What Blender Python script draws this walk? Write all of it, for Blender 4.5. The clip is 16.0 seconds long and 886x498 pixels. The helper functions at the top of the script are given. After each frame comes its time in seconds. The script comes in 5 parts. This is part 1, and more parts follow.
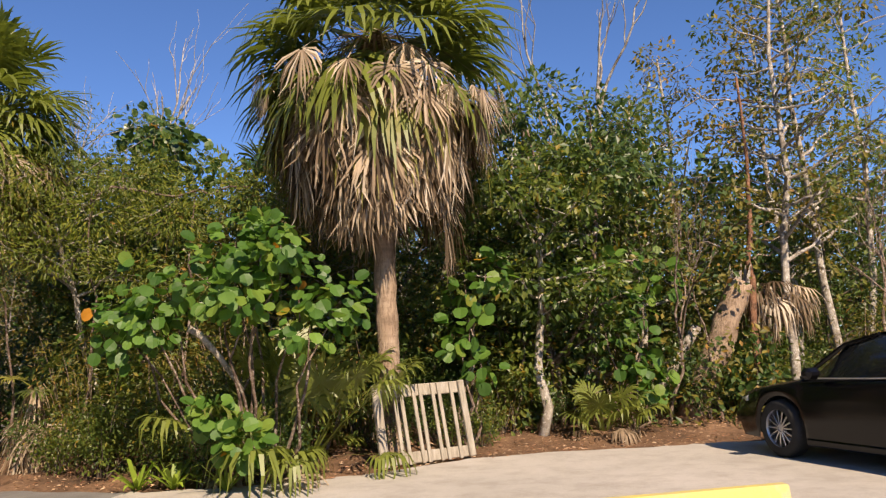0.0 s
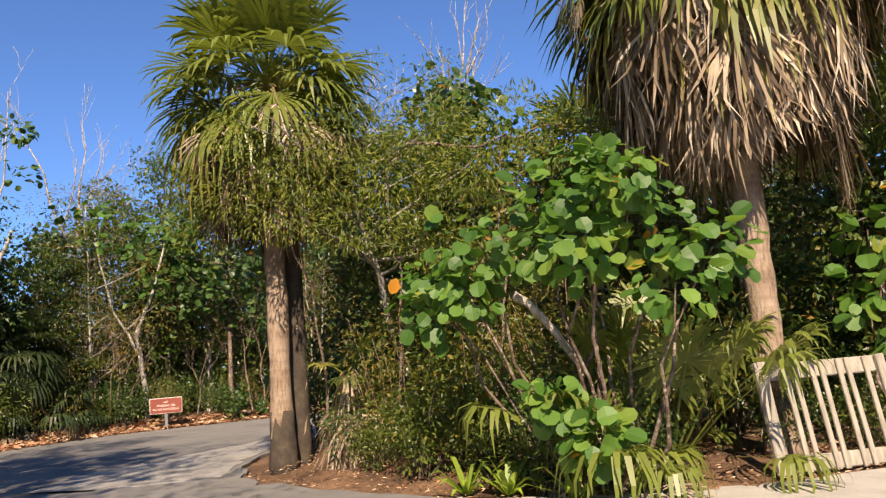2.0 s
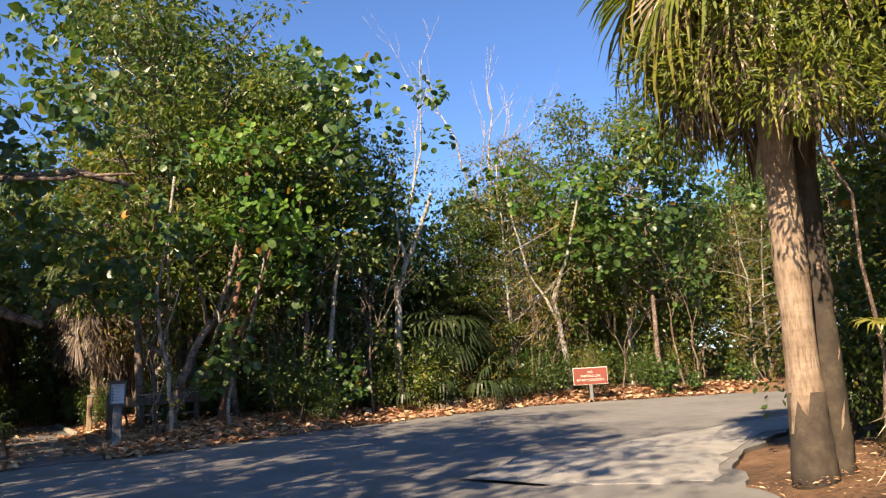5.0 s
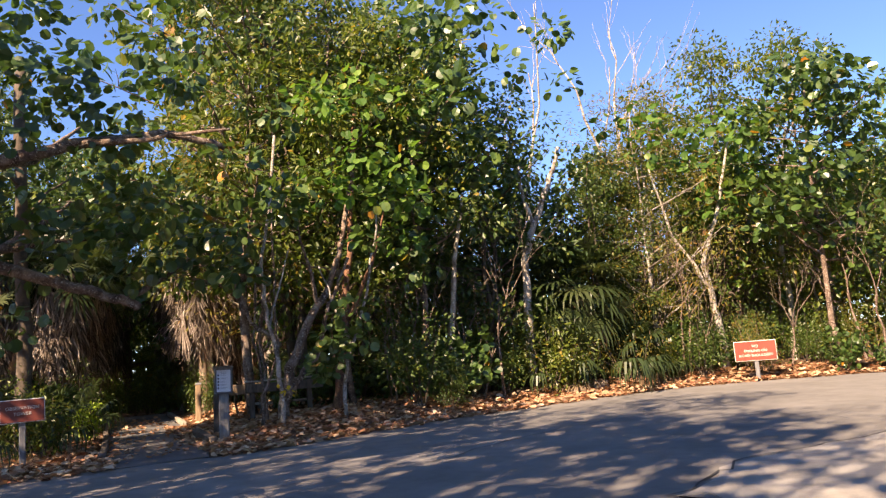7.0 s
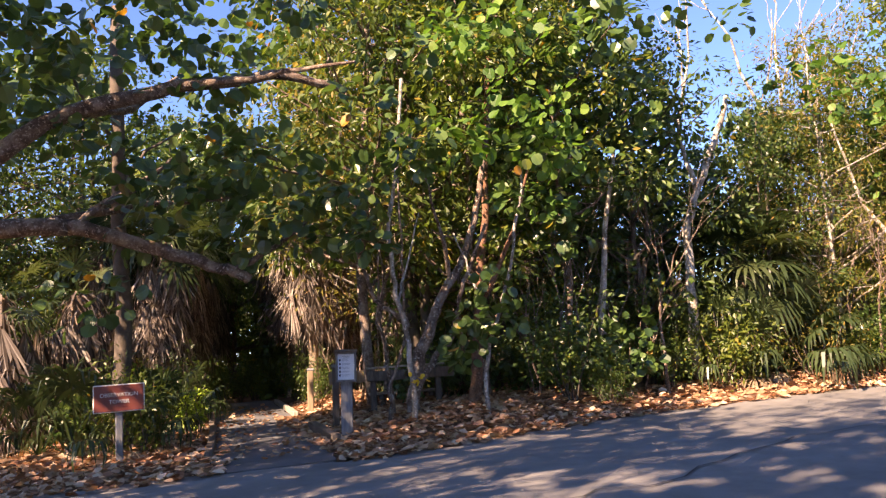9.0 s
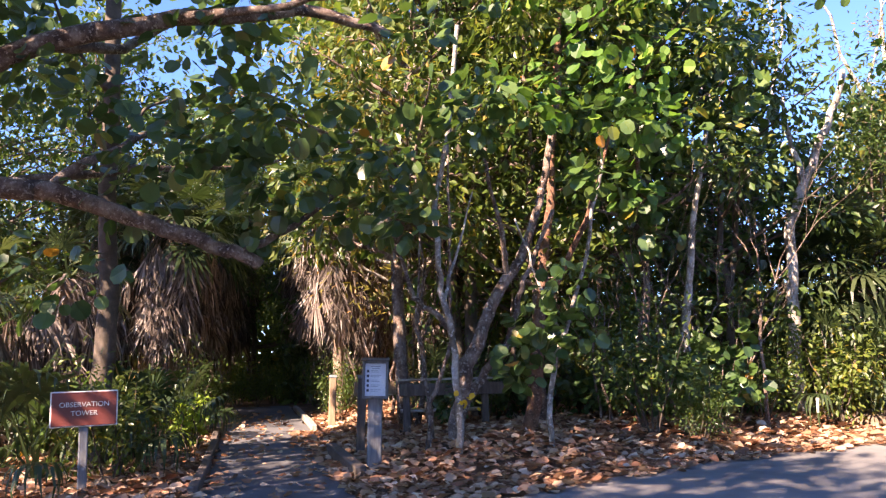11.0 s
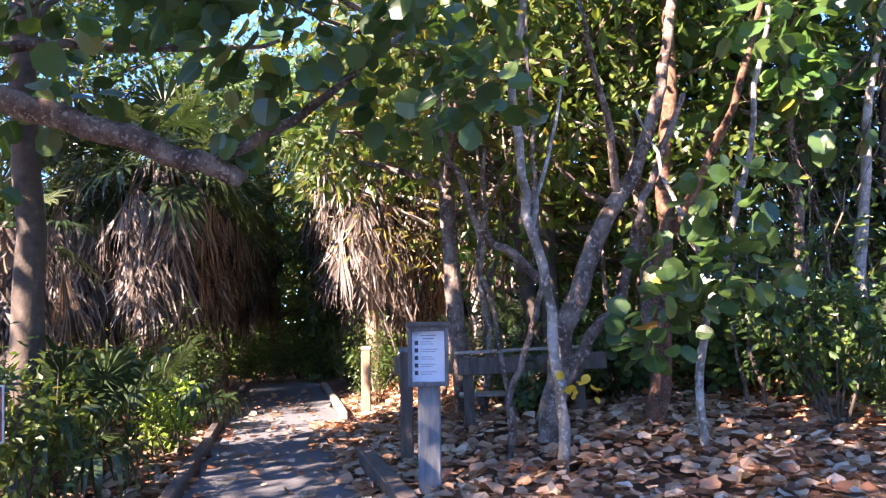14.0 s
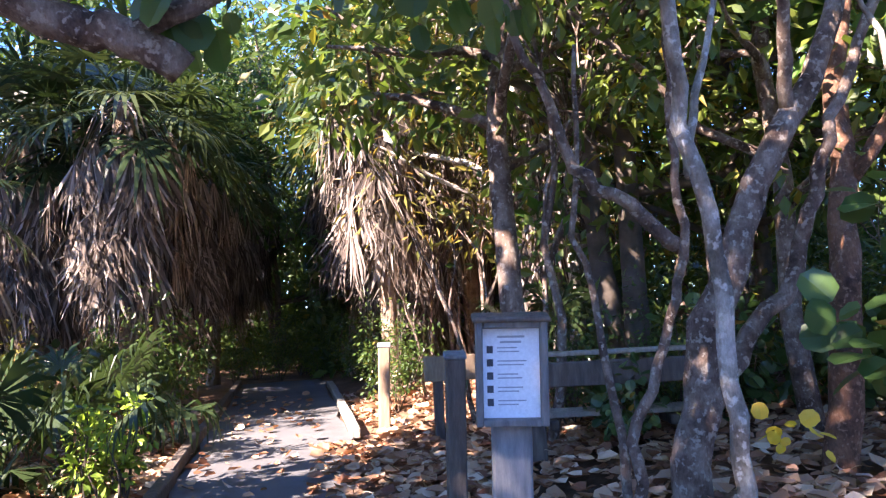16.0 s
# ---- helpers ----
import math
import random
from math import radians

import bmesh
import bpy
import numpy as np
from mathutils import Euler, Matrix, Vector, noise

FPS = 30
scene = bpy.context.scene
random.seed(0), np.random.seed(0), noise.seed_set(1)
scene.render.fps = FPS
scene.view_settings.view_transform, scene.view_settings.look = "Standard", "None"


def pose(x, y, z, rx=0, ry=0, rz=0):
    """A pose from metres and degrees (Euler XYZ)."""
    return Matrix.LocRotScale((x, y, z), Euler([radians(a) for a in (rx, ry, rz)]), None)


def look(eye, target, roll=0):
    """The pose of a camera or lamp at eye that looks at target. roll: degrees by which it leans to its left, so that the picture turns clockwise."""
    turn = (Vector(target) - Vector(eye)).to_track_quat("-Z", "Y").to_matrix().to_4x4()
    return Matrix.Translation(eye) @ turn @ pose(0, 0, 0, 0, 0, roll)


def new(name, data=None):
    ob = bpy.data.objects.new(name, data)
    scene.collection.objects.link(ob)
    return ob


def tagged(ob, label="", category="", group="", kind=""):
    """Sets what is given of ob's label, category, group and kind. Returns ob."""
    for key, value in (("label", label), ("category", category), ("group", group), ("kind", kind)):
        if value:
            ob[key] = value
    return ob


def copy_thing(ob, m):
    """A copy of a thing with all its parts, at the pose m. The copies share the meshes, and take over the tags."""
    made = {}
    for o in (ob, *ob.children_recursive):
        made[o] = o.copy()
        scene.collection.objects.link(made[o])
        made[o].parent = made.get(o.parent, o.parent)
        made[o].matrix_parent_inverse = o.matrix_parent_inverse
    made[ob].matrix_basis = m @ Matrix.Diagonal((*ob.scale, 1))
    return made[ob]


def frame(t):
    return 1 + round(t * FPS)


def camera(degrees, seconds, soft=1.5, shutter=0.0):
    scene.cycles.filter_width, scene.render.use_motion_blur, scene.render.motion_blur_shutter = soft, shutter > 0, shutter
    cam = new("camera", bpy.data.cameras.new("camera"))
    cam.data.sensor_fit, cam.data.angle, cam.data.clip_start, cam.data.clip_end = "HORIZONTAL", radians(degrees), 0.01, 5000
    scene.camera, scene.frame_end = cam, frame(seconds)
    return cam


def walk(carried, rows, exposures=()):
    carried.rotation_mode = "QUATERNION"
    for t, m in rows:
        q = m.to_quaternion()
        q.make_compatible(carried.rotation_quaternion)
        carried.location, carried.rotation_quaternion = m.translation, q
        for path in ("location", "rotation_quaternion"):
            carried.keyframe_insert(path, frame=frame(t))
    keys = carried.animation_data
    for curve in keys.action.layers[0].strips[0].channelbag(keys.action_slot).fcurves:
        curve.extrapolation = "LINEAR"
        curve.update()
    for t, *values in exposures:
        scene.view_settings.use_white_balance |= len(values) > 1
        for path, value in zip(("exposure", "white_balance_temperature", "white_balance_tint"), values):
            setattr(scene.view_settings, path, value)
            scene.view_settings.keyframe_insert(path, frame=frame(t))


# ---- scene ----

import random
from mathutils import noise as mnoise

# ---------------------------------------------------------------- camera and walk
cam = camera(59.3, 16.0, soft=1.3)
PATH = [
    (0, (0.287, 2.298, 1.547), (-0.420, 7.204, 2.202), -3.20),
    (0.5, (-0.047, 2.883, 1.501), (-1.110, 7.715, 2.227), -3.24),
    (1, (-0.415, 3.421, 1.457), (-1.927, 8.125, 2.227), -3.84),
    (1.5, (-0.836, 3.916, 1.429), (-2.893, 8.407, 2.206), -3.77),
    (2, (-1.197, 4.397, 1.415), (-3.559, 8.745, 2.130), -4.76),
    (2.5, (-1.566, 4.839, 1.407), (-4.386, 8.899, 2.161), -4.67),
    (3, (-2.008, 5.214, 1.394), (-5.092, 9.076, 2.155), -4.49),
    (3.5, (-2.503, 5.530, 1.381), (-6.048, 8.971, 2.155), -4.90),
    (4, (-3.066, 5.848, 1.374), (-6.944, 8.917, 2.114), -4.88),
    (4.2, (-3.307, 5.964, 1.373), (-7.265, 8.929, 2.108), -4.61),
    (6.3, (-6.265, 6.889, 1.399), (-10.611, 9.262, 2.094), -3.86),
    (6.5, (-6.496, 6.952, 1.391), (-10.880, 9.256, 2.077), -4.26),
    (7, (-7.119, 7.082, 1.361), (-11.594, 9.215, 2.016), -4.77),
    (7.5, (-7.825, 7.087, 1.331), (-12.451, 8.881, 1.954), -4.90),
    (8, (-8.553, 7.066, 1.311), (-13.241, 8.699, 1.910), -4.66),
    (8.2, (-8.858, 7.074, 1.307), (-13.588, 8.578, 1.913), -4.55),
    (10.3, (-11.852, 7.309, 1.489), (-16.474, 9.094, 2.162), -2.73),
    (10.5, (-12.096, 7.381, 1.489), (-16.754, 9.072, 2.151), -2.52),
    (11, (-12.722, 7.601, 1.488), (-17.475, 9.005, 2.149), -1.43),
    (11.5, (-13.349, 7.762, 1.474), (-18.142, 9.055, 2.074), -0.47),
    (12, (-13.997, 7.933, 1.456), (-18.792, 9.242, 2.001), -1.84),
    (12.5, (-14.597, 8.061, 1.443), (-19.417, 9.298, 1.930), -1.60),
    (13, (-15.229, 8.155, 1.446), (-20.062, 9.358, 1.890), -1.58),
    (13.5, (-15.861, 8.215, 1.459), (-20.711, 9.347, 1.903), -2.45),
    (14, (-16.524, 8.232, 1.461), (-21.358, 9.429, 1.909), -2.86),
    (14.5, (-17.219, 8.286, 1.443), (-22.036, 9.557, 1.862), -2.71),
    (15, (-17.902, 8.349, 1.450), (-22.743, 9.534, 1.850), -2.43),
    (15.5, (-18.573, 8.366, 1.479), (-23.394, 9.637, 1.856), -2.61),
    (16, (-19.348, 8.492, 1.488), (-24.198, 9.649, 1.858), -2.91),
]
walk(cam, [(t, look(e, g, r)) for t, e, g, r in PATH],
     exposures=[(0.0, 0.7, 7300, 20), (2.5, 1.05, 7200, 18), (4.0, 1.25, 7500, 16), (6.5, 1.55, 7900, 22), (8.0, 1.9, 8600, 32), (10.3, 2.22, 7400, 34), (12.5, 2.8, 6700, 34), (16.0, 3.08, 6150, 31)])

# ---------------------------------------------------------------- world and sun
SUN_DIR = Vector((0.40, -0.68, 0.62)).normalized()
world = bpy.data.worlds.new("world")
scene.world = world
world.use_nodes = True
_wn = world.node_tree.nodes
_sky = _wn.new("ShaderNodeTexSky")
_sky.sky_type = "NISHITA"
_sky.sun_disc = False
_sky.sun_elevation = float(np.arcsin(SUN_DIR.z))
_sky.sun_rotation = float(np.arctan2(SUN_DIR.x, SUN_DIR.y))
_sky.air_density = 0.8
_sky.dust_density = 0.0
_sky.ozone_density = 6.0
_wn["Background"].inputs[1].default_value = 0.09
_hue = _wn.new("ShaderNodeMix")
_hue.data_type, _hue.blend_type = "RGBA", "MULTIPLY"
_hue.inputs[0].default_value = 1.0
_hue.inputs[7].default_value = (0.7, 0.93, 1.14, 1)
world.node_tree.links.new(_sky.outputs[0], _hue.inputs[6])
world.node_tree.links.new(_hue.outputs[2], _wn["Background"].inputs[0])
sun = new("sun", bpy.data.lights.new("sun", "SUN"))
sun.data.energy = 5.0
sun.data.angle = radians(0.53)
sun.data.color = (1.0, 0.89, 0.7)
sun.matrix_world = look(SUN_DIR * 50, (0, 0, 0))

# ---------------------------------------------------------------- materials
def ramp(nt, fac, stops):
    r = nt.nodes.new("ShaderNodeValToRGB")
    while len(r.color_ramp.elements) < len(stops):
        r.color_ramp.elements.new(0.5)
    for el, (p, c) in zip(r.color_ramp.elements, stops):
        el.position, el.color = p, (*c, 1)
    nt.links.new(fac, r.inputs[0])
    return r.outputs[0]


def noise_fac(nt, scale, detail=6, rough=0.6, space="Object", stretch=(1, 1, 1)):
    tc = nt.nodes.new("ShaderNodeTexCoord")
    mp = nt.nodes.new("ShaderNodeMapping")
    mp.inputs["Scale"].default_value = stretch
    nt.links.new(tc.outputs[space], mp.inputs[0])
    n = nt.nodes.new("ShaderNodeTexNoise")
    n.inputs["Scale"].default_value, n.inputs["Detail"].default_value, n.inputs["Roughness"].default_value = scale, detail, rough
    nt.links.new(mp.outputs[0], n.inputs[0])
    return n.outputs[0]


def mixc(nt, fac, a, b, mode="MIX"):
    m = nt.nodes.new("ShaderNodeMix")
    m.data_type, m.blend_type = "RGBA", mode
    for sock, v in ((m.inputs[0], fac), (m.inputs[6], a), (m.inputs[7], b)):
        if hasattr(v, "links"):
            nt.links.new(v, sock)
        elif isinstance(v, (int, float)):
            sock.default_value = v
        else:
            sock.default_value = (*v, 1)
    return m.outputs[2]


def bump(nt, bsdf, height, strength=0.4, dist=0.02):
    b = nt.nodes.new("ShaderNodeBump")
    b.inputs["Strength"].default_value, b.inputs["Distance"].default_value = strength, dist
    nt.links.new(height, b.inputs["Height"])
    nt.links.new(b.outputs[0], bsdf.inputs["Normal"])


def base_mat(name, rough=0.7, metal=0.0, spec=0.5):
    m = bpy.data.materials.new(name)
    m.use_nodes = True
    b = m.node_tree.nodes["Principled BSDF"]
    b.inputs["Roughness"].default_value, b.inputs["Metallic"].default_value = rough, metal
    b.inputs["Specular IOR Level"].default_value = spec
    return m, m.node_tree, b


def surface(name, stops, scale=8, rough=0.8, fine=60, strength=0.5, dist=0.01, metal=0.0, spec=0.4, stretch=(1, 1, 1), space="Object"):
    m, nt, b = base_mat(name, rough, metal, spec)
    c = ramp(nt, noise_fac(nt, scale, space=space, stretch=stretch), stops)
    f = noise_fac(nt, fine, 4, 0.7, space=space, stretch=stretch)
    c = mixc(nt, 0.35, c, ramp(nt, f, [(0.3, (0.45, 0.45, 0.45)), (0.7, (1, 1, 1))]), "MULTIPLY")
    nt.links.new(c, b.inputs["Base Color"])
    bump(nt, b, f, strength, dist)
    return m


def leaf_mat(name, stops, rough=0.45, trans=0.35, spec=0.4, tint=(0.95, 1.0, 0.6), patch=1.2):
    """Each leaf takes its own tone; light also passes through the blade."""
    m, nt, b = base_mat(name, rough, 0, spec)
    geo = nt.nodes.new("ShaderNodeNewGeometry")
    c = ramp(nt, geo.outputs["Random Per Island"], stops)
    big = ramp(nt, noise_fac(nt, patch, 3), [(0.3, (0.6, 0.62, 0.55)), (0.7, (1.12, 1.08, 0.95))])
    c = mixc(nt, 0.8, c, big, "MULTIPLY")
    nt.links.new(c, b.inputs["Base Color"])
    t = nt.nodes.new("ShaderNodeBsdfTranslucent")
    nt.links.new(mixc(nt, 1.0, c, [1.6 * v for v in tint], "MULTIPLY"), t.inputs[0])
    mx = nt.nodes.new("ShaderNodeMixShader")
    mx.inputs[0].default_value = trans
    nt.links.new(b.outputs[0], mx.inputs[1])
    nt.links.new(t.outputs[0], mx.inputs[2])
    nt.links.new(mx.outputs[0], nt.nodes["Material Output"].inputs[0])
    return m


M_GRAPE = leaf_mat("sea_grape_leaf", [(0.0, (0.05, 0.125, 0.024)), (0.45, (0.085, 0.19, 0.034)), (0.8, (0.135, 0.255, 0.05)), (0.99, (0.2, 0.28, 0.05)), (1.0, (0.6, 0.231, 0.03))], 0.46, 0.4, 0.4)
M_GRAPE_DARK = leaf_mat("old_sea_grape_leaf", [(0.0, (0.036, 0.077, 0.022)), (0.5, (0.060, 0.122, 0.034)), (0.95, (0.105, 0.172, 0.042)), (0.988, (0.190, 0.200, 0.030)), (1.0, (0.520, 0.210, 0.032))], 0.36, 0.3, 0.6)
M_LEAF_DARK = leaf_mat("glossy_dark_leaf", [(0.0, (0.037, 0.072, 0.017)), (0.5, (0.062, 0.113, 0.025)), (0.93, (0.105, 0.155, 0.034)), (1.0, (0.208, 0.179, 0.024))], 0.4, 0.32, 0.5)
M_LEAF = leaf_mat("green_leaf", [(0.0, (0.065, 0.105, 0.021)), (0.5, (0.108, 0.156, 0.029)), (0.92, (0.178, 0.208, 0.040)), (1.0, (0.312, 0.210, 0.032))], 0.4, 0.4, 0.55)
M_LEAF_OLIVE = leaf_mat("olive_leaf", [(0.0, (0.091, 0.095, 0.020)), (0.5, (0.156, 0.147, 0.028)), (0.85, (0.234, 0.189, 0.040)), (1.0, (0.338, 0.179, 0.048))], 0.5, 0.35)
M_LEAF_YELLOW = leaf_mat("yellow_leaf", [(0.0, (0.6, 0.42, 0.03)), (1.0, (0.75, 0.5, 0.06))], 0.5, 0.4)
M_FERN = leaf_mat("lime_grass_blade", [(0.0, (0.14, 0.24, 0.03)), (1.0, (0.32, 0.42, 0.06))], 0.45, 0.35)
M_FROND = leaf_mat("palm_frond", [(0.0, (0.088, 0.132, 0.026)), (0.6, (0.165, 0.198, 0.042)), (1.0, (0.28, 0.265, 0.056))], 0.4, 0.3)
# darker copy of the palm frond green, with the wood's shade painted in
M_FROND_SHADED = leaf_mat("shaded_palm_frond", [(0.0, (0.024, 0.042, 0.017)), (0.6, (0.042, 0.068, 0.026)), (1.0, (0.085, 0.105, 0.045))], 0.4, 0.25)
M_FROND_YELLOW = leaf_mat("yellowing_frond", [(0.0, (0.2, 0.2, 0.05)), (0.6, (0.32, 0.27, 0.07)), (1.0, (0.42, 0.3, 0.1))], 0.5, 0.3)
M_FROND_DEAD = leaf_mat("dead_frond", [(0.0, (0.07, 0.045, 0.028)), (0.3, (0.18, 0.13, 0.09)), (0.6, (0.33, 0.25, 0.185)), (0.85, (0.5, 0.41, 0.33)), (1.0, (0.68, 0.6, 0.52))], 0.75, 0.2, 0.25, (1.0, 0.85, 0.6), 2.5)
M_FROND_GREY = leaf_mat("grey_dead_frond", [(0.0, (0.045, 0.035, 0.032)), (0.35, (0.11, 0.086, 0.078)), (0.7, (0.22, 0.175, 0.16)), (1.0, (0.5, 0.44, 0.42))], 0.8, 0.2, 0.2, (1.0, 0.85, 0.75), 2.5)
M_DRY = leaf_mat("dry_litter_leaf", [(0.0, (0.2, 0.08, 0.045)), (0.3, (0.37, 0.19, 0.115)), (0.7, (0.55, 0.35, 0.23)), (1.0, (0.72, 0.56, 0.43))], 0.6, 0.12, 0.3, (1.0, 0.8, 0.5))
def mottled(name, dark, mid, pale, spots, scale=5.0):
    """Bark with large lichen patches, fine cracks and small pale spots."""
    m, nt, bs = base_mat(name, 0.88, 0, 0.25)
    c = ramp(nt, noise_fac(nt, scale, 5, 0.65), [(0.35, dark), (0.5, mid), (0.62, pale)])
    s = ramp(nt, noise_fac(nt, scale * 5, 3, 0.5), [(0.56, (0, 0, 0)), (0.64, (1, 1, 1))])
    c = mixc(nt, s, c, spots)
    f = noise_fac(nt, 60, 5, 0.75, stretch=(1, 1, 0.4))
    c = mixc(nt, 0.55, c, ramp(nt, f, [(0.35, (0.4, 0.38, 0.36)), (0.65, (1.1, 1.1, 1.1))]), "MULTIPLY")
    nt.links.new(c, bs.inputs["Base Color"])
    bump(nt, bs, f, 0.9, 0.02)
    return m


M_BARK = mottled("mottled_brown_bark", (0.07, 0.045, 0.035), (0.18, 0.125, 0.095), (0.31, 0.24, 0.19), (0.4, 0.34, 0.28))
M_BARK_PALE = mottled("pale_spotted_bark", (0.16, 0.13, 0.1), (0.34, 0.3, 0.25), (0.52, 0.48, 0.42), (0.62, 0.58, 0.52), 4.0)
M_BARK_DARK = surface("dark_bark", [(0.25, (0.05, 0.04, 0.03)), (0.6, (0.13, 0.1, 0.075)), (0.8, (0.22, 0.17, 0.12))], 7, 0.9, 40, 0.7)
M_BARK_RED = mottled("red_peeling_bark", (0.08, 0.045, 0.03), (0.2, 0.1, 0.06), (0.28, 0.14, 0.08), (0.34, 0.2, 0.13), 6.0)
def palm_bark():
    """Grey-tan palm bark: faint leaf-scar rings, vertical cracks and weather stains."""
    m, nt, bs = base_mat("palm_trunk_bark", 0.9, 0, 0.2)
    c = ramp(nt, noise_fac(nt, 2.2, 6), [(0.3, (0.15, 0.105, 0.075)), (0.5, (0.31, 0.225, 0.16)), (0.72, (0.46, 0.36, 0.27))])
    rings = noise_fac(nt, 2.0, 3, 0.6, stretch=(1, 1, 11))
    cracks = noise_fac(nt, 11.0, 7, 0.75, stretch=(3, 3, 0.5))
    c = mixc(nt, 0.22, c, ramp(nt, rings, [(0.38, (0.5, 0.45, 0.42)), (0.55, (1.08, 1.05, 1.0))]), "MULTIPLY")
    c = mixc(nt, 0.7, c, ramp(nt, cracks, [(0.36, (0.35, 0.3, 0.27)), (0.52, (1.05, 1.05, 1.05))]), "MULTIPLY")
    nt.links.new(c, bs.inputs["Base Color"])
    bump(nt, bs, cracks, 0.9, 0.03)
    return m


M_PALM_BARK = palm_bark()
# near-black bark tone that paints the shadow on a palm's lower trunk
M_PALM_BASE = surface("shadowed_palm_base", [(0.2, (0.025, 0.02, 0.016)), (0.5, (0.06, 0.045, 0.033)), (0.8, (0.11, 0.09, 0.06))], 6, 0.95, 35, 0.8)
M_WOOD = surface("weathered_wood", [(0.25, (0.2, 0.17, 0.13)), (0.5, (0.34, 0.3, 0.24)), (0.75, (0.45, 0.41, 0.34))], 4, 0.85, 40, 0.5, stretch=(6, 6, 1))
M_WOOD_DARK = surface("dark_stained_wood", [(0.25, (0.07, 0.055, 0.045)), (0.5, (0.13, 0.1, 0.08)), (0.75, (0.2, 0.16, 0.12))], 4, 0.85, 40, 0.5, stretch=(6, 6, 1))
M_WOOD_TAN = surface("tan_treated_wood", [(0.25, (0.2, 0.13, 0.08)), (0.5, (0.3, 0.205, 0.125)), (0.75, (0.4, 0.29, 0.18))], 4, 0.8, 40, 0.4, stretch=(6, 6, 1))
M_WOOD_GREY = surface("grey_painted_post", [(0.25, (0.12, 0.122, 0.125)), (0.5, (0.2, 0.203, 0.206)), (0.75, (0.29, 0.29, 0.29))], 4, 0.8, 40, 0.4, stretch=(6, 6, 1))
M_SIGN_RED = surface("red_brown_sign_paint", [(0.3, (0.21, 0.05, 0.034)), (0.7, (0.26, 0.066, 0.044))], 3, 0.5, 60, 0.05)
M_SIGN_WHITE = surface("cream_sign_paint", [(0.3, (0.72, 0.68, 0.6)), (0.7, (0.82, 0.78, 0.7))], 6, 0.5, 60, 0.05)
M_PAPER = surface("white_paper", [(0.3, (0.74, 0.77, 0.8)), (0.7, (0.82, 0.84, 0.86))], 3, 0.6, 60, 0.02)
M_INK = surface("dark_ink", [(0.3, (0.04, 0.04, 0.05)), (0.7, (0.08, 0.08, 0.09))], 6, 0.6, 60, 0.02)
M_INK_GREY = surface("grey_ink", [(0.3, (0.3, 0.32, 0.35)), (0.7, (0.4, 0.42, 0.45))], 6, 0.6, 60, 0.02)


def ground_mat():
    m, nt, b = base_mat("leaf_litter_soil", 0.95, 0, 0.2)
    c = ramp(nt, noise_fac(nt, 0.9, 8), [(0.3, (0.09, 0.06, 0.04)), (0.5, (0.19, 0.115, 0.07)), (0.7, (0.32, 0.2, 0.125))])
    f = noise_fac(nt, 14, 6, 0.75)
    c = mixc(nt, 0.6, c, ramp(nt, f, [(0.35, (0.35, 0.3, 0.27)), (0.65, (1.2, 1.1, 1.0))]), "MULTIPLY")
    nt.links.new(c, b.inputs["Base Color"])
    bump(nt, b, f, 0.8, 0.05)
    return m


def road_mat(name, a, bb, crack=0.6):
    m, nt, b = base_mat(name, 0.9, 0, 0.3)
    c = ramp(nt, noise_fac(nt, 0.5, 8), [(0.3, a), (0.7, bb)])
    f = noise_fac(nt, 70, 4, 0.8)
    c = mixc(nt, 0.4, c, ramp(nt, f, [(0.3, (0.5, 0.5, 0.5)), (0.7, (1.15, 1.15, 1.15))]), "MULTIPLY")
    stain = ramp(nt, noise_fac(nt, 2.2, 7, 0.7), [(0.36, (0.72, 0.7, 0.68)), (0.55, (1, 1, 1))])
    c = mixc(nt, crack, c, stain, "MULTIPLY")
    nt.links.new(c, b.inputs["Base Color"])
    bump(nt, b, f, 0.5, 0.01)
    return m


M_GROUND = ground_mat()
M_ROAD = road_mat("worn_asphalt", (0.178, 0.17, 0.158), (0.25, 0.237, 0.219))
M_LOT = road_mat("pale_shell_concrete", (0.42, 0.39, 0.345), (0.52, 0.48, 0.43))
M_YELLOW = surface("worn_yellow_paint", [(0.3, (0.5, 0.42, 0.24)), (0.5, (0.62, 0.5, 0.16)), (0.75, (0.68, 0.55, 0.16))], 5, 0.7, 60, 0.2)

# ---------------------------------------------------------------- mesh helpers
def mesh_from(name, V, faces_by_n, mat, smooth=False):
    """A mesh from a vertex array and a list of face-index arrays, each (count, corners)."""
    me = bpy.data.meshes.new(name)
    V = np.asarray(V, np.float32).reshape(-1, 3)
    faces_by_n = [np.asarray(f, np.int32) for f in faces_by_n if len(f)]
    me.vertices.add(len(V))
    me.vertices.foreach_set("co", V.ravel())
    loops = np.concatenate([f.ravel() for f in faces_by_n])
    totals = np.concatenate([np.full(len(f), f.shape[1], np.int32) for f in faces_by_n])
    me.loops.add(len(loops))
    me.loops.foreach_set("vertex_index", loops)
    me.polygons.add(len(totals))
    me.polygons.foreach_set("loop_start", np.concatenate([[0], np.cumsum(totals)[:-1]]).astype(np.int32))
    me.update(calc_edges=True)
    me.validate()
    me.polygons.foreach_set("use_smooth", np.full(len(me.polygons), smooth))
    me.materials.append(mat)
    return me


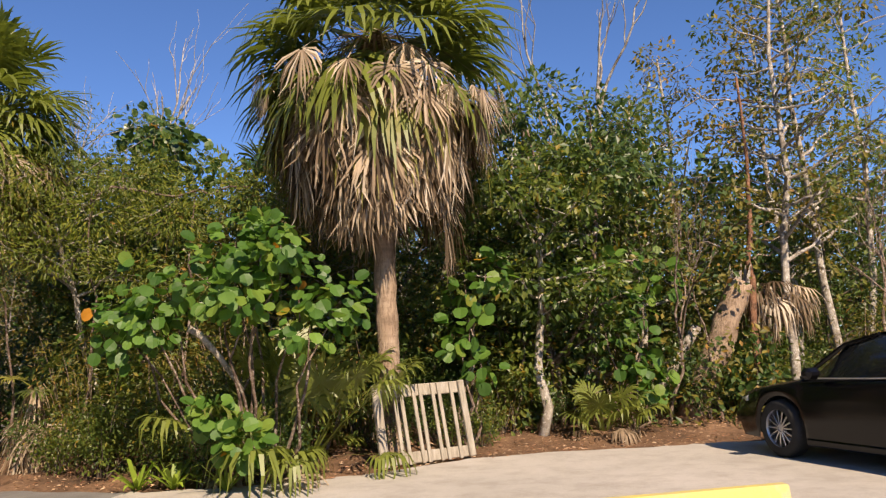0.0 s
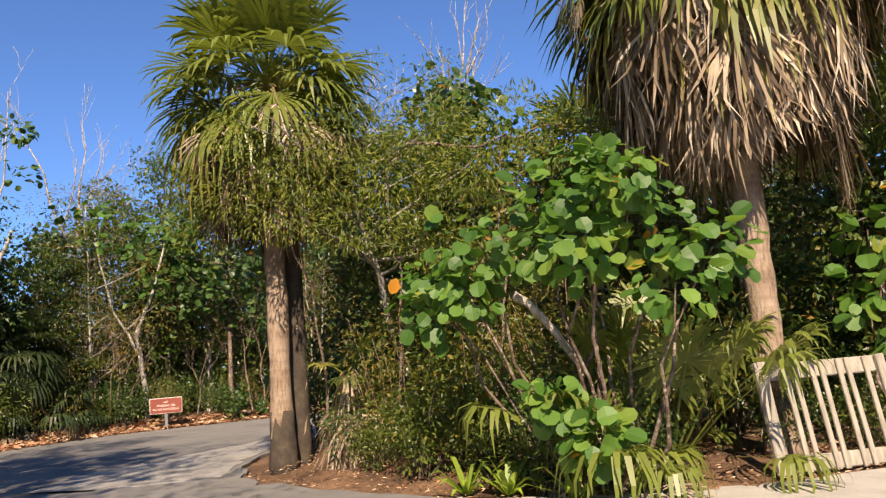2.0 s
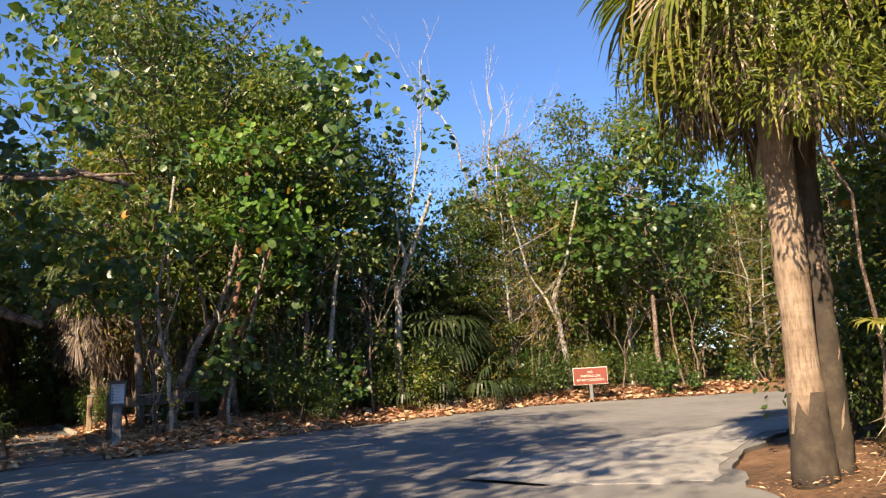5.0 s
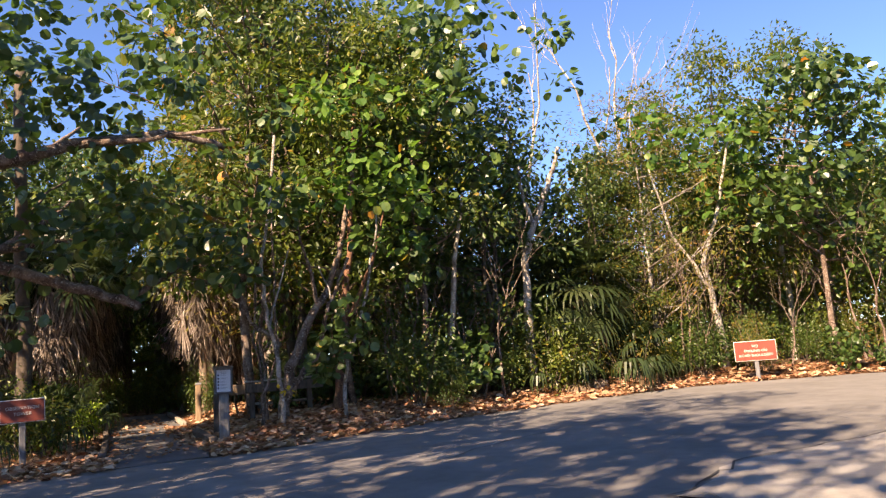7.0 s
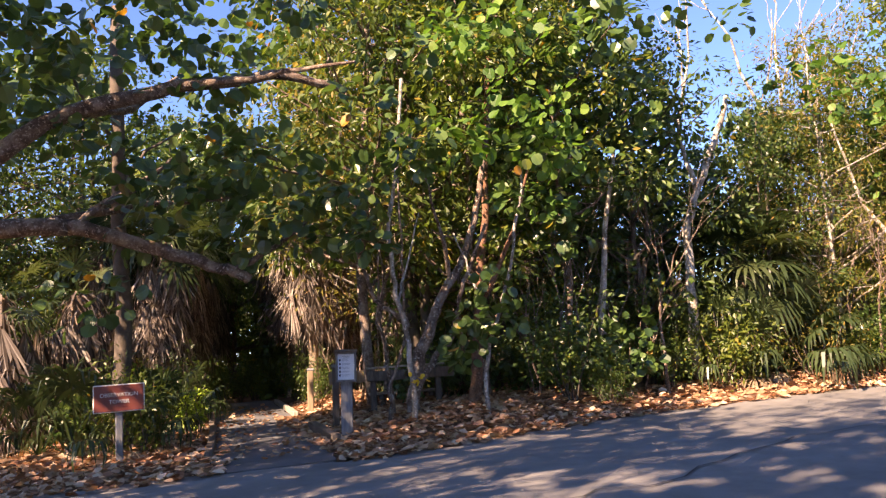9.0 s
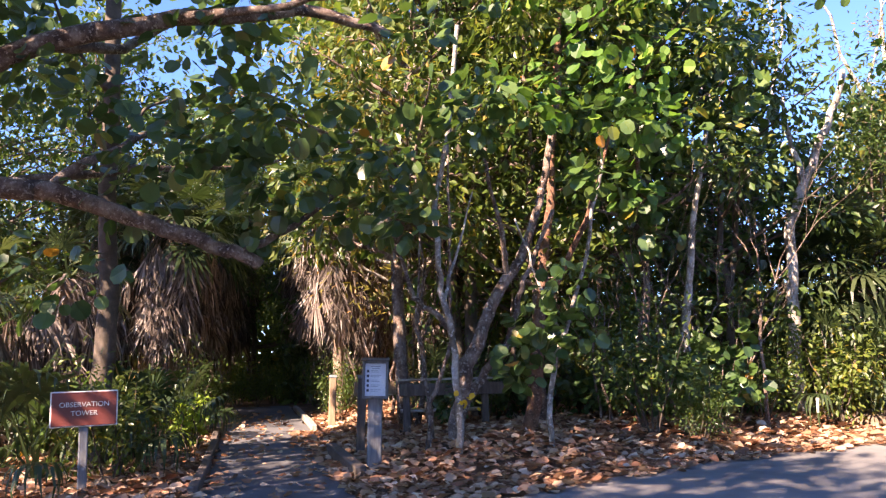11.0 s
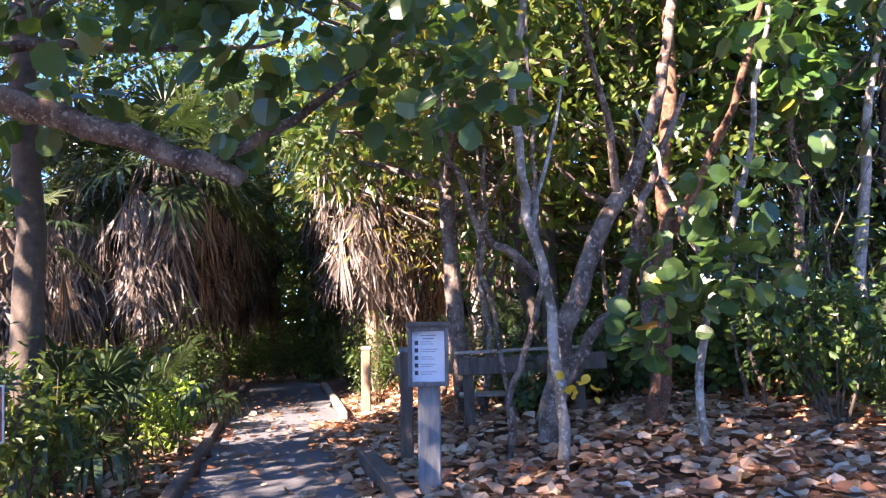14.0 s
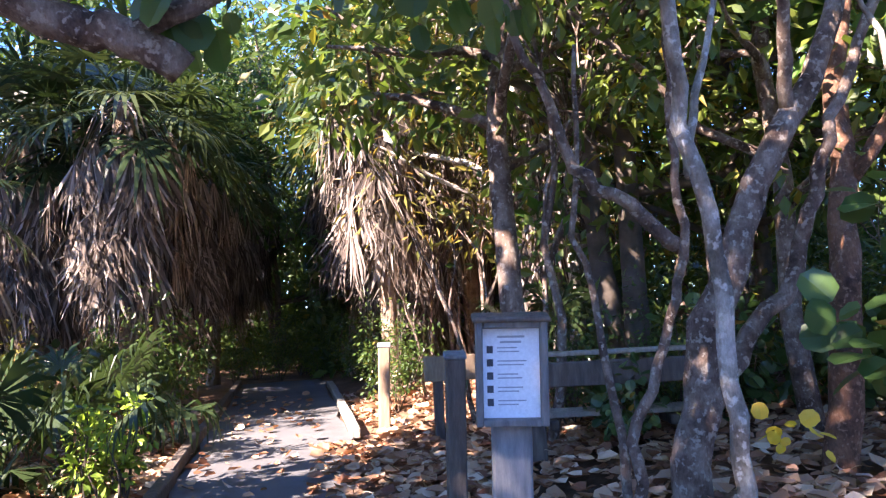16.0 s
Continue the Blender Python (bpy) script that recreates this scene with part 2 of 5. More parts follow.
class Shape:
    """Collects vertices and faces of one part."""
    def __init__(self):
        self.v, self.f, self.n = [], {3: [], 4: [], 5: []}, 0

    def add(self, V, F):
        V, F = np.asarray(V, float).reshape(-1, 3), np.asarray(F, int)
        self.v.append(V)
        self.f[F.shape[1]].append(F + self.n)
        self.n += len(V)
        return self

    def box(self, size, m=None, bevel=0.0):
        sx, sy, sz = (s / 2 for s in size)
        b = min(bevel, sx * 0.9, sy * 0.9, sz * 0.9)
        if b <= 0:
            V = [(x, y, z) for z in (-sz, sz) for y in (-sy, sy) for x in (-sx, sx)]
            F = [(0, 2, 3, 1), (4, 5, 7, 6), (0, 1, 5, 4), (2, 6, 7, 3), (0, 4, 6, 2), (1, 3, 7, 5)]
            return self.add(move(V, m), F)
        V = []
        for z in (-1, 1):
            for y in (-1, 1):
                for x in (-1, 1):
                    V += [(x * (sx - b), y * (sy - b), z * sz), (x * (sx - b), y * sy, z * (sz - b)), (x * sx, y * (sy - b), z * (sz - b))]
        q = lambda c, k: 3 * c + k
        F = [(q(0, 0), q(2, 0), q(3, 0), q(1, 0)), (q(4, 0), q(5, 0), q(7, 0), q(6, 0)), (q(0, 1), q(1, 1), q(5, 1), q(4, 1)),
             (q(2, 1), q(6, 1), q(7, 1), q(3, 1)), (q(0, 2), q(4, 2), q(6, 2), q(2, 2)), (q(1, 2), q(3, 2), q(7, 2), q(5, 2)),
             (q(0, 0), q(1, 0), q(1, 1), q(0, 1)), (q(2, 0), q(2, 1), q(3, 1), q(3, 0)), (q(4, 0), q(4, 1), q(5, 1), q(5, 0)), (q(6, 0), q(7, 0), q(7, 1), q(6, 1)),
             (q(0, 0), q(0, 2), q(2, 2), q(2, 0)), (q(1, 0), q(3, 0), q(3, 2), q(1, 2)), (q(4, 0), q(6, 0), q(6, 2), q(4, 2)), (q(5, 0), q(5, 2), q(7, 2), q(7, 0)),
             (q(0, 1), q(4, 1), q(4, 2), q(0, 2)), (q(1, 1), q(1, 2), q(5, 2), q(5, 1)), (q(2, 1), q(2, 2), q(6, 2), q(6, 1)), (q(3, 1), q(7, 1), q(7, 2), q(3, 2))]
        T = [(q(c, 0), q(c, 1), q(c, 2)) for c in range(8)]
        n = self.n
        self.add(move(V, m), F)
        self.f[3].append(np.array(T) + n)
        return self

    def tube(self, pts, radii, sides=8, cap=True, rough=0.0, rng=None):
        pts = np.asarray(pts, float)
        k = len(pts)
        radii = np.broadcast_to(np.asarray(radii, float), (k,))
        tang = np.gradient(pts, axis=0)
        tang /= np.linalg.norm(tang, axis=1)[:, None] + 1e-9
        ref = np.array((1.0, 0, 0)) if abs(tang[0][0]) < 0.9 else np.array((0, 1.0, 0))
        V = []
        a = np.arange(sides) * 2 * np.pi / sides
        for p, t, r in zip(pts, tang, radii):
            u = ref - t * (ref @ t)
            u /= np.linalg.norm(u)
            w = np.cross(t, u)
            ref = u
            rr = r * (1 + (rough * (rng.random(sides) - 0.5) if rng is not None else 0))
            V.append(p + (np.cos(a) * rr)[:, None] * u + (np.sin(a) * rr)[:, None] * w if rng is not None and rough else p + r * (np.cos(a)[:, None] * u + np.sin(a)[:, None] * w))
        F = [(i * sides + j, i * sides + (j + 1) % sides, (i + 1) * sides + (j + 1) % sides, (i + 1) * sides + j) for i in range(k - 1) for j in range(sides)]
        n = self.n
        V = np.concatenate(V)
        if cap:
            V = np.concatenate([V, pts[:1], pts[-1:]])
            c0, c1 = k * sides, k * sides + 1
            T = [(c0, (j + 1) % sides, j) for j in range(sides)] + [(c1, (k - 1) * sides + j, (k - 1) * sides + (j + 1) % sides) for j in range(sides)]
        self.add(V, F)
        if cap:
            self.f[3].append(np.array(T) + n)
        return self

    def lathe(self, prof, sides=24, m=None):
        """Revolves (r, z) pairs round the z axis."""
        a = np.arange(sides) * 2 * np.pi / sides
        V = np.array([(r * np.cos(x), r * np.sin(x), z) for r, z in prof for x in a])
        F = [(i * sides + j, i * sides + (j + 1) % sides, (i + 1) * sides + (j + 1) % sides, (i + 1) * sides + j) for i in range(len(prof) - 1) for j in range(sides)]
        return self.add(move(V, m), F)

    def mesh(self, name, mat, smooth=False):
        fs = [np.concatenate(self.f[k]) for k in (3, 4, 5) if self.f[k]]
        return mesh_from(name, np.concatenate(self.v), fs, mat, smooth)


def move(V, m):
    V = np.asarray(V, float).reshape(-1, 3)
    if m is None:
        return V
    A = np.array(m)
    return V @ A[:3, :3].T + A[:3, 3]


def part(name, shape, mat, parent=None, label="", smooth=False):
    ob = new(name, shape.mesh(name, mat, smooth) if isinstance(shape, Shape) else shape)
    if parent is not None:
        ob.parent = parent
    if label:
        tagged(ob, label)
    return ob


def thing(name, label, category, m=None, group="", kind=""):
    ob = new(name)
    ob.empty_display_size = 0.2
    if m is not None:
        ob.matrix_world = lifted(m)
    return tagged(ob, label, category, group, kind)


def lifted(m):
    """The same pose, raised onto the bank under it."""
    p = m.translation
    return Matrix.Translation((0, 0, bank(p.x, p.y))) @ m


def plant(ob, m):
    return copy_thing(ob, lifted(m))


# leaf blades: vertices in a unit frame (x along the blade, z up), faces
OVAL = (np.array([(0, 0, 0), (0.5, 0.26, 0.05), (1, 0, -0.06), (0.5, -0.26, 0.05)]), [np.array([(0, 2, 1), (0, 3, 2)])])
SLIM = (np.array([(0, 0, 0), (0.45, 0.13, 0.03), (1, 0, -0.1), (0.45, -0.13, 0.03)]), [np.array([(0, 2, 1), (0, 3, 2)])])
ROUND = (np.array([(0, 0, 0), (0.12, 0.38, 0.06), (0.5, 0.5, 0.09), (0.88, 0.34, 0.03), (1, 0, -0.04), (0.88, -0.34, 0.03), (0.5, -0.5, 0.09), (0.12, -0.38, 0.06), (0.5, 0, 0.0)]),
         [np.array([(0, 8, 2, 1), (8, 4, 3, 2), (0, 7, 6, 8), (8, 6, 5, 4)])])
CURL = (np.array([(0, 0, 0.02), (0.2, 0.36, 0.09), (0.75, 0.33, 0.2), (1, 0, 0.1), (0.75, -0.31, 0.14), (0.2, -0.36, 0.19), (0.5, 0, 0.0)]),
        [np.array([(0, 6, 2, 1), (0, 5, 4, 6)]), np.array([(6, 3, 2), (6, 4, 3)])])


def scatter(name, blade, P, X, Zn, S, mat):
    """One mesh of blades at P, along X, with upper sides towards Zn, of size S."""
    V0, Fs = blade
    P, X, Zn, S = (np.asarray(a, float) for a in (P, X, Zn, S))
    X = X / (np.linalg.norm(X, axis=1)[:, None] + 1e-9)
    Y = np.cross(Zn, X)
    Y /= np.linalg.norm(Y, axis=1)[:, None] + 1e-9
    Z = np.cross(X, Y)
    L = V0[None] * S[:, None, None]
    W = P[:, None] + L[..., :1] * X[:, None] + L[..., 1:2] * Y[:, None] + L[..., 2:] * Z[:, None]
    k = len(V0)
    off = (np.arange(len(P)) * k)[:, None, None]
    return mesh_from(name, W.reshape(-1, 3), [(F[None] + off).reshape(-1, F.shape[1]) for F in Fs], mat)


def unit(rng, n):
    v = rng.normal(size=(n, 3))
    return v / np.linalg.norm(v, axis=1)[:, None]


def clump_leaves(rng, centres, radii, per, size, flat=0.6):
    """Leaf places round clump centres: denser towards the rim, tops turned upwards and outwards."""
    P, X, Z, S = [], [], [], []
    for c, r in zip(centres, radii):
        n = max(4, int(per * rng.uniform(0.7, 1.3)))
        d = unit(rng, n)
        rr = r * rng.uniform(0.25, 1.0, n) ** 0.6
        q = c + d * rr[:, None] * np.array((1, 1, flat))
        P.append(q)
        x = d + 0.7 * unit(rng, n) + np.array((0, 0, -0.25))
        X.append(x)
        Z.append(np.array((0.2, -0.34, 0.72)) + 0.6 * d + 0.65 * unit(rng, n))
        S.append(size * rng.uniform(0.6, 1.3, n))
    return np.concatenate(P), np.concatenate(X), np.concatenate(Z), np.concatenate(S)


def wander(rng, a, b, k=6, amp=0.1):
    a, b = np.asarray(a, float), np.asarray(b, float)
    t = np.linspace(0, 1, k)[:, None]
    off = np.cumsum(rng.normal(size=(k, 3)) * amp, axis=0)
    off = off - t * off[-1] - (1 - t) * off[0]
    return a + (b - a) * t + off

# ---------------------------------------------------------------- plant builders
def frond(sh, rng, base, dirv, pet, R, nseg=26, droop=0.5, spread=2.3, width=0.06, sag=0.15, hang=0.0, joined=True, ragged=0.02):
    """A fan frond: stalk, hub and a fan of split segments that bend under their weight."""
    base, d = np.asarray(base, float), np.asarray(dirv, float)
    d = d / np.linalg.norm(d)
    up = np.array((0, 0, 1.0))
    s = np.cross(d, up)
    if np.linalg.norm(s) < 0.05:
        s = np.array((1.0, 0, 0))
    s /= np.linalg.norm(s)
    n = np.cross(s, d)
    hub = base + d * pet - up * sag * pet
    w = s * 0.016
    mid = base + d * pet * 0.5
    sh.add([base - w * 1.6, base + w * 1.6, mid + w, mid - w, hub + w * 0.6, hub - w * 0.6], [(0, 1, 2, 3), (3, 2, 4, 5)])
    d2 = d * (1 - hang) - up * (sag * 1.5 + hang)
    d2 /= np.linalg.norm(d2)
    n2 = np.cross(s, d2)
    th = np.linspace(-spread, spread, nseg) + rng.normal(0, 0.05, nseg)
    e = np.cos(th)[:, None] * d2 + np.sin(th)[:, None] * s + 0.15 * (np.abs(np.sin(th)))[:, None] * n2
    e /= np.linalg.norm(e, axis=1)[:, None]
    ln = R * (0.78 + 0.22 * np.cos(th)) * rng.uniform(0.88, 1.08, nseg)
    q = np.cross(e, n2)
    q /= np.linalg.norm(q, axis=1)[:, None]
    dr = droop * rng.uniform(0.6, 1.4, nseg)
    a = hub + e * (ln * 0.06)[:, None]
    m1 = hub + e * (ln * 0.5)[:, None] - up * (dr * 0.12 * ln)[:, None]
    m2 = hub + e * (ln * 0.78 * (1 - 0.15 * np.minimum(dr, 2)))[:, None] - up * (dr * 0.38 * ln)[:, None]
    tip = hub + e * (ln * (1 - 0.3 * np.minimum(dr, 2)))[:, None] - up * (dr * 0.75 * ln)[:, None] + rng.normal(0, ragged, (nseg, 3))
    wd = width * R
    off = (np.arange(nseg) * 5)[:, None, None]
    k = sh.n
    if joined:
        mid_a = (a[:-1] + a[1:]) / 2
        rim = np.concatenate([a[:1] * 2 - mid_a[:1], mid_a, a[-1:] * 2 - mid_a[-1:]])
        V = np.stack([m1 + q * wd * 0.6, m1 - q * wd * 0.6, m2 + q * wd * 0.4, m2 - q * wd * 0.4, tip], 1).reshape(-1, 3)
        n5 = len(V)
        ar = np.arange(nseg)
        F = np.concatenate([np.stack([n5 + ar, n5 + ar + 1, 5 * ar, 5 * ar + 1], 1), np.stack([5 * ar + 1, 5 * ar, 5 * ar + 2, 5 * ar + 3], 1)])
        hub_i = n5 + nseg + 1
        sh.add(np.concatenate([V, rim, hub[None]]), F)
        sh.f[3].append(np.concatenate([np.stack([5 * ar + 3, 5 * ar + 2, 5 * ar + 4], 1), np.stack([np.full(nseg, hub_i), n5 + ar + 1, n5 + ar], 1)]) + k)
        sh.f[3].append(np.array([(k - 2, k - 1, k + hub_i)]))
        return
    V = np.stack([a - q * wd * 0.25, a + q * wd * 0.25, m1 + q * wd * 0.6, m1 - q * wd * 0.6, m2 + q * wd * 0.4, m2 - q * wd * 0.4, tip], 1)
    F4 = np.array([(0, 1, 2, 3), (3, 2, 4, 5)])
    off = (np.arange(nseg) * 7)[:, None, None]
    sh.add(V.reshape(-1, 3), (F4[None] + off).reshape(-1, 4))
    sh.f[3].append((np.array([(5, 4, 6)])[None] + off).reshape(-1, 3) + k)


def palm(name, label, rng, m, trunk_h, r0=0.15, crown_r=1.8, n_green=34, n_yellow=8, n_dead=70, skirt=2.0, skirt_r=0.95, lean=(0, 0), shade_to=0.0, singly=True, group="", dead=None, green=None, limp=0.0):
    """A cabbage palm: ringed trunk, round head of fans, and a thatch of hanging dead fans."""
    ob = thing(name, label, "palm tree", m, group)
    zs = np.linspace(-0.15, trunk_h, 26)
    cen = np.stack([lean[0] * (np.maximum(zs, 0) / trunk_h) ** 1.5, lean[1] * (np.maximum(zs, 0) / trunk_h) ** 1.5, zs], 1)
    rad = r0 * (1 + 0.25 * np.exp(-np.maximum(zs, 0) / 0.35)) * (1 + 0.05 * rng.normal(size=len(zs)))
    top = cen[-1]
    part("trunk", Shape().tube(cen, rad, 14, rough=0.1, rng=rng), M_PALM_BARK, ob, "", True)
    # a thin dark sleeve up to this height paints the trunk's shadow
    if shade_to:
        k = zs < shade_to
        part("trunk_base", Shape().tube(cen[k] * np.array((1, 1, 1.0)), rad[k] * (0.965 + 0.085 * np.clip((shade_to - zs[k]) / 0.7, 0, 1)) + 0.004, 14, rough=0.16, rng=rng), M_PALM_BASE, ob, "lower trunk with shadow put into its dark colour", True)
    def ring(count, e0, e1, jitter=0.12):
        for i in range(count):
            el = e0 + (e1 - e0) * ((i + 0.5) / count) + rng.normal(0, jitter)
            az = i * 2.39996 + rng.normal(0, 0.2)
            yield np.array((np.cos(az) * np.cos(el), np.sin(az) * np.cos(el), np.sin(el)))
    if singly:
        for d in ring(n_green, 1.35, -0.55):
            sh = Shape()
            frond(sh, rng, top + d * 0.12, d, crown_r * 0.5, crown_r * 0.55, 28, 0.22 + 0.3 * (1 - d[2]), sag=0.1 + 0.12 * (1 - d[2]))
            part("frond", sh, M_FROND, ob)
    else:
        sh = Shape()
        for d in ring(n_green, 1.35, -0.55):
            frond(sh, rng, top + d * 0.12, d, crown_r * 0.5, crown_r * 0.55, 24, 0.22 + 0.3 * (1 - d[2]), sag=0.1 + 0.12 * (1 - d[2]))
        part("crown", sh, green or M_FROND, ob)
    if n_yellow:
        sh = Shape()
        for d in ring(n_yellow, -0.1, -0.8):
            frond(sh, rng, top + d * 0.15 - np.array((0, 0, 0.15)), d, crown_r * 0.48, crown_r * 0.55, 22, 1.0, sag=0.3)
        part("yellowing_foliage", sh, M_FROND_YELLOW, ob, "yellow-green drooping lower fans")["kind"] = "stuff"
    if n_dead:
        sh = Shape()
        for i in range(n_dead):
            f = (i + rng.random()) / n_dead
            az = i * 2.39996 + rng.normal(0, 0.25)
            R1 = rng.uniform(0.4, 0.85)
            z = top[2] + 0.1 - f ** 1.15 * max(skirt - 1.1, 0.3) * rng.uniform(0.75, 1.1)
            out = skirt_r * (1.35 - 0.6 * f) * rng.uniform(0.6, 1.1)
            c = cen[int(np.interp(z, zs, np.arange(len(zs))))]
            hub_d = np.array((np.cos(az) * out, np.sin(az) * out, -rng.uniform(0.35, 0.75)))
            ln = np.linalg.norm(hub_d)
            if rng.random() < limp:
                frond(sh, rng, (c[0] + np.cos(az) * r0, c[1] + np.sin(az) * r0, z), hub_d / ln, ln * 0.8, rng.uniform(0.6, 1.1), 15, rng.uniform(0.1, 0.4), spread=rng.uniform(0.3, 0.75), width=0.042, sag=0.5, hang=rng.uniform(0.9, 1.15), joined=False, ragged=0.07)
                continue
            frond(sh, rng, (c[0] + np.cos(az) * r0, c[1] + np.sin(az) * r0, z), hub_d / ln * np.array((1, 1, 1)), ln, R1, 17, rng.uniform(0.3, 0.9), spread=rng.uniform(1.1, 1.9), width=0.045, sag=0.25, hang=rng.uniform(0.55, 1.0), joined=False, ragged=0.06)
        part("dead_skirt", sh, dead or M_FROND_DEAD, ob, "hanging thatch of dry tan fans")["kind"] = "stuff"
    return ob


def palmetto(name, label, rng, m, n=14, pet=0.8, R=0.6, droop=0.7, dead=4, group="", mat=None):
    ob = thing(name, label, "palmetto", m, group)
    for i in range(n):
        az, el = i * 2.4 + rng.normal(0, 0.3), rng.uniform(0.25, 1.35)
        d = np.array((np.cos(az) * np.cos(el), np.sin(az) * np.cos(el), np.sin(el)))
        sh = Shape()
        frond(sh, rng, (0.05 * np.cos(az), 0.05 * np.sin(az), 0.05), d, pet * rng.uniform(0.6, 1.2), R * rng.uniform(0.75, 1.15), 24, droop * (1.4 - d[2]), sag=0.1)
        part("frond", sh, mat or M_FROND, ob)
    if dead:
        sh = Shape()
        for i in range(dead):
            az = rng.uniform(0, 6.28)
            frond(sh, rng, (0, 0, 0.1), (np.cos(az), np.sin(az), 0.15), pet * 0.6, R * 0.8, 16, 1.4, spread=1.6)
        part("dead_foliage", sh, M_FROND_DEAD, ob, "dry brown lower fans")["kind"] = "stuff"
    return ob


def tree(name, label, rng, m, h=7.0, spread=2.2, crown_from=0.4, nclump=26, per=150, leaf=0.11, blade=OVAL, lm=None, bm=None, r0=0.09, lean=(0.0, 0.0), clump_r=0.75, stems=1, bare=0.0, group="", category="tree"):
    """A broadleaf tree: one or more crooked stems, limbs and twigs, and leaf clumps round their ends."""
    ob = thing(name, label, category, m, group)
    centres = []
    for s in range(stems):
        sh = Shape()
        az = rng.uniform(0, 6.28)
        off = np.array((np.cos(az), np.sin(az), 0)) * (0.25 if stems > 1 else 0)
        top = np.array((lean[0], lean[1], h * rng.uniform(0.8, 0.95))) + off * (2.5 if stems > 1 else 0)
        spine = wander(rng, off + (0, 0, -0.1), top, 9, 0.09)
        sh.tube(spine, r0 * np.linspace(1.15, 0.22, 9), 8)
        nb = max(3, nclump // stems)
        for i in range(nb):
            f = crown_from + (1 - crown_from) * (i + rng.random()) / nb
            k = min(int(f * 8), 7)
            p = spine[k] + (spine[k + 1] - spine[k]) * (f * 8 - k)
            a = i * 2.4 + rng.normal(0, 0.4)
            env = np.sin(np.pi * np.clip((f - crown_from) / (1.05 - crown_from) * 0.8 + 0.2, 0, 1)) ** 0.7
            ln = spread * env * rng.uniform(0.45, 1.1) + 0.15
            q = p + np.array((np.cos(a) * ln, np.sin(a) * ln, ln * rng.uniform(0.05, 0.7)))
            br = wander(rng, p, q, 5, 0.06)
            rb = r0 * (1.1 - f) * 0.55 + 0.008
            sh.tube(br, np.linspace(rb, rb * 0.3, 5), 5, cap=False)
            for t in range(2):
                e = br[2 + t] + unit(rng, 1)[0] * 0.6 * np.array((1, 1, 0.6))
                sh.tube([br[2 + t], (br[2 + t] + e) / 2 + rng.normal(0, 0.04, 3), e], [rb * 0.4, rb * 0.3, 0.004], 4, cap=False)
                if rng.random() > bare:
                    centres.append(e)
            if rng.random() > bare:
                centres.append(q)
        part("trunk", sh, bm or M_BARK, ob, "", True)
    if centres:
        P, X, Z, S = clump_leaves(rng, centres, rng.uniform(0.6, 1.15, len(centres)) * clump_r, per / 3, leaf)
        new_crown(ob, scatter("crown", blade, P, X, Z, S, lm or M_LEAF))
    return ob


def new_crown(parent, me, name="crown"):
    c = new(name, me)
    c.parent = parent
    return c


def shrub(name, label, rng, m, h=1.4, w=0.9, n=900, leaf=0.08, blade=OVAL, lm=None, bm=None, nst=9, group="", category="shrub"):
    ob = thing(name, label, category, m, group)
    cen = []
    for i in range(nst):
        a, rr = rng.uniform(0, 6.28), w * rng.uniform(0.2, 0.95)
        e = np.array((np.cos(a) * rr, np.sin(a) * rr, h * rng.uniform(0.45, 1.0) * (1 - 0.35 * rr / w)))
        st = wander(rng, (0.1 * np.cos(a), 0.1 * np.sin(a), -0.05), e, 5, 0.05)
        part("stem", Shape().tube(st, np.linspace(0.018, 0.005, 5), 5, cap=False), bm or M_BARK_DARK, ob, "", True)
        cen += [st[2], st[3], e]
    P, X, Z, S = clump_leaves(rng, cen, rng.uniform(0.5, 1.1, len(cen)) * w * 0.45, n / len(cen), leaf, 0.9)
    P[:, 2] = np.maximum(P[:, 2], 0.04)
    new_crown(ob, scatter("foliage", blade, P, X, Z, S, lm or M_LEAF_DARK), "foliage")
    return ob


def bare_tree(name, label, rng, m, h=8, r0=0.07, mat=None, lean=(0, 0), forks=3, twigs=26, group=""):
    """A leafless tree with forking limbs and fine twigs."""
    ob = thing(name, label, "bare tree", m, group)
    sh = Shape()
    def grow(p, d, ln, r, depth):
        e = p + d * ln
        pts = wander(rng, p, e, 5, ln * 0.035)
        sh.tube(pts, np.linspace(r, r * 0.55, 5), 6 if r > 0.03 else 4, cap=False)
        if depth == 0:
            return
        for i in range(rng.integers(2, 4)):
            nd = d + unit(rng, 1)[0] * 0.55 + np.array((0, 0, 0.25))
            nd /= np.linalg.norm(nd)
            grow(pts[rng.integers(2, 5)], nd, ln * rng.uniform(0.5, 0.8), r * 0.5, depth - 1)
    d = np.array((lean[0], lean[1], h))
    d /= np.linalg.norm(d)
    grow(np.array((0, 0, -0.1)), d, h * 0.45, r0 * 1.4, 4)
    part("trunk", sh, mat or M_BARK_PALE, ob, "", True)
    return ob


# ---------------------------------------------------------------- ground, road, lot
def sheet(name, outline, z, mat, thick=0.0, label="", cat=""):
    sh_v = [(x, y, z) for x, y in outline]
    bm_ = bmesh.new()
    f = bm_.faces.new([bm_.verts.new(v) for v in sh_v])
    bm_.normal_update()
    if f.normal.z < 0:
        f.normal_flip()
    if thick:
        r = bmesh.ops.extrude_face_region(bm_, geom=[f])
        for v in r["geom"]:
            if isinstance(v, bmesh.types.BMVert):
                v.co.z -= thick
        bmesh.ops.recalc_face_normals(bm_, faces=bm_.faces)
    me = bpy.data.meshes.new(name)
    bm_.to_mesh(me)
    bm_.free()
    me.materials.append(mat)
    return tagged(new(name, me), label, cat, kind="structure")


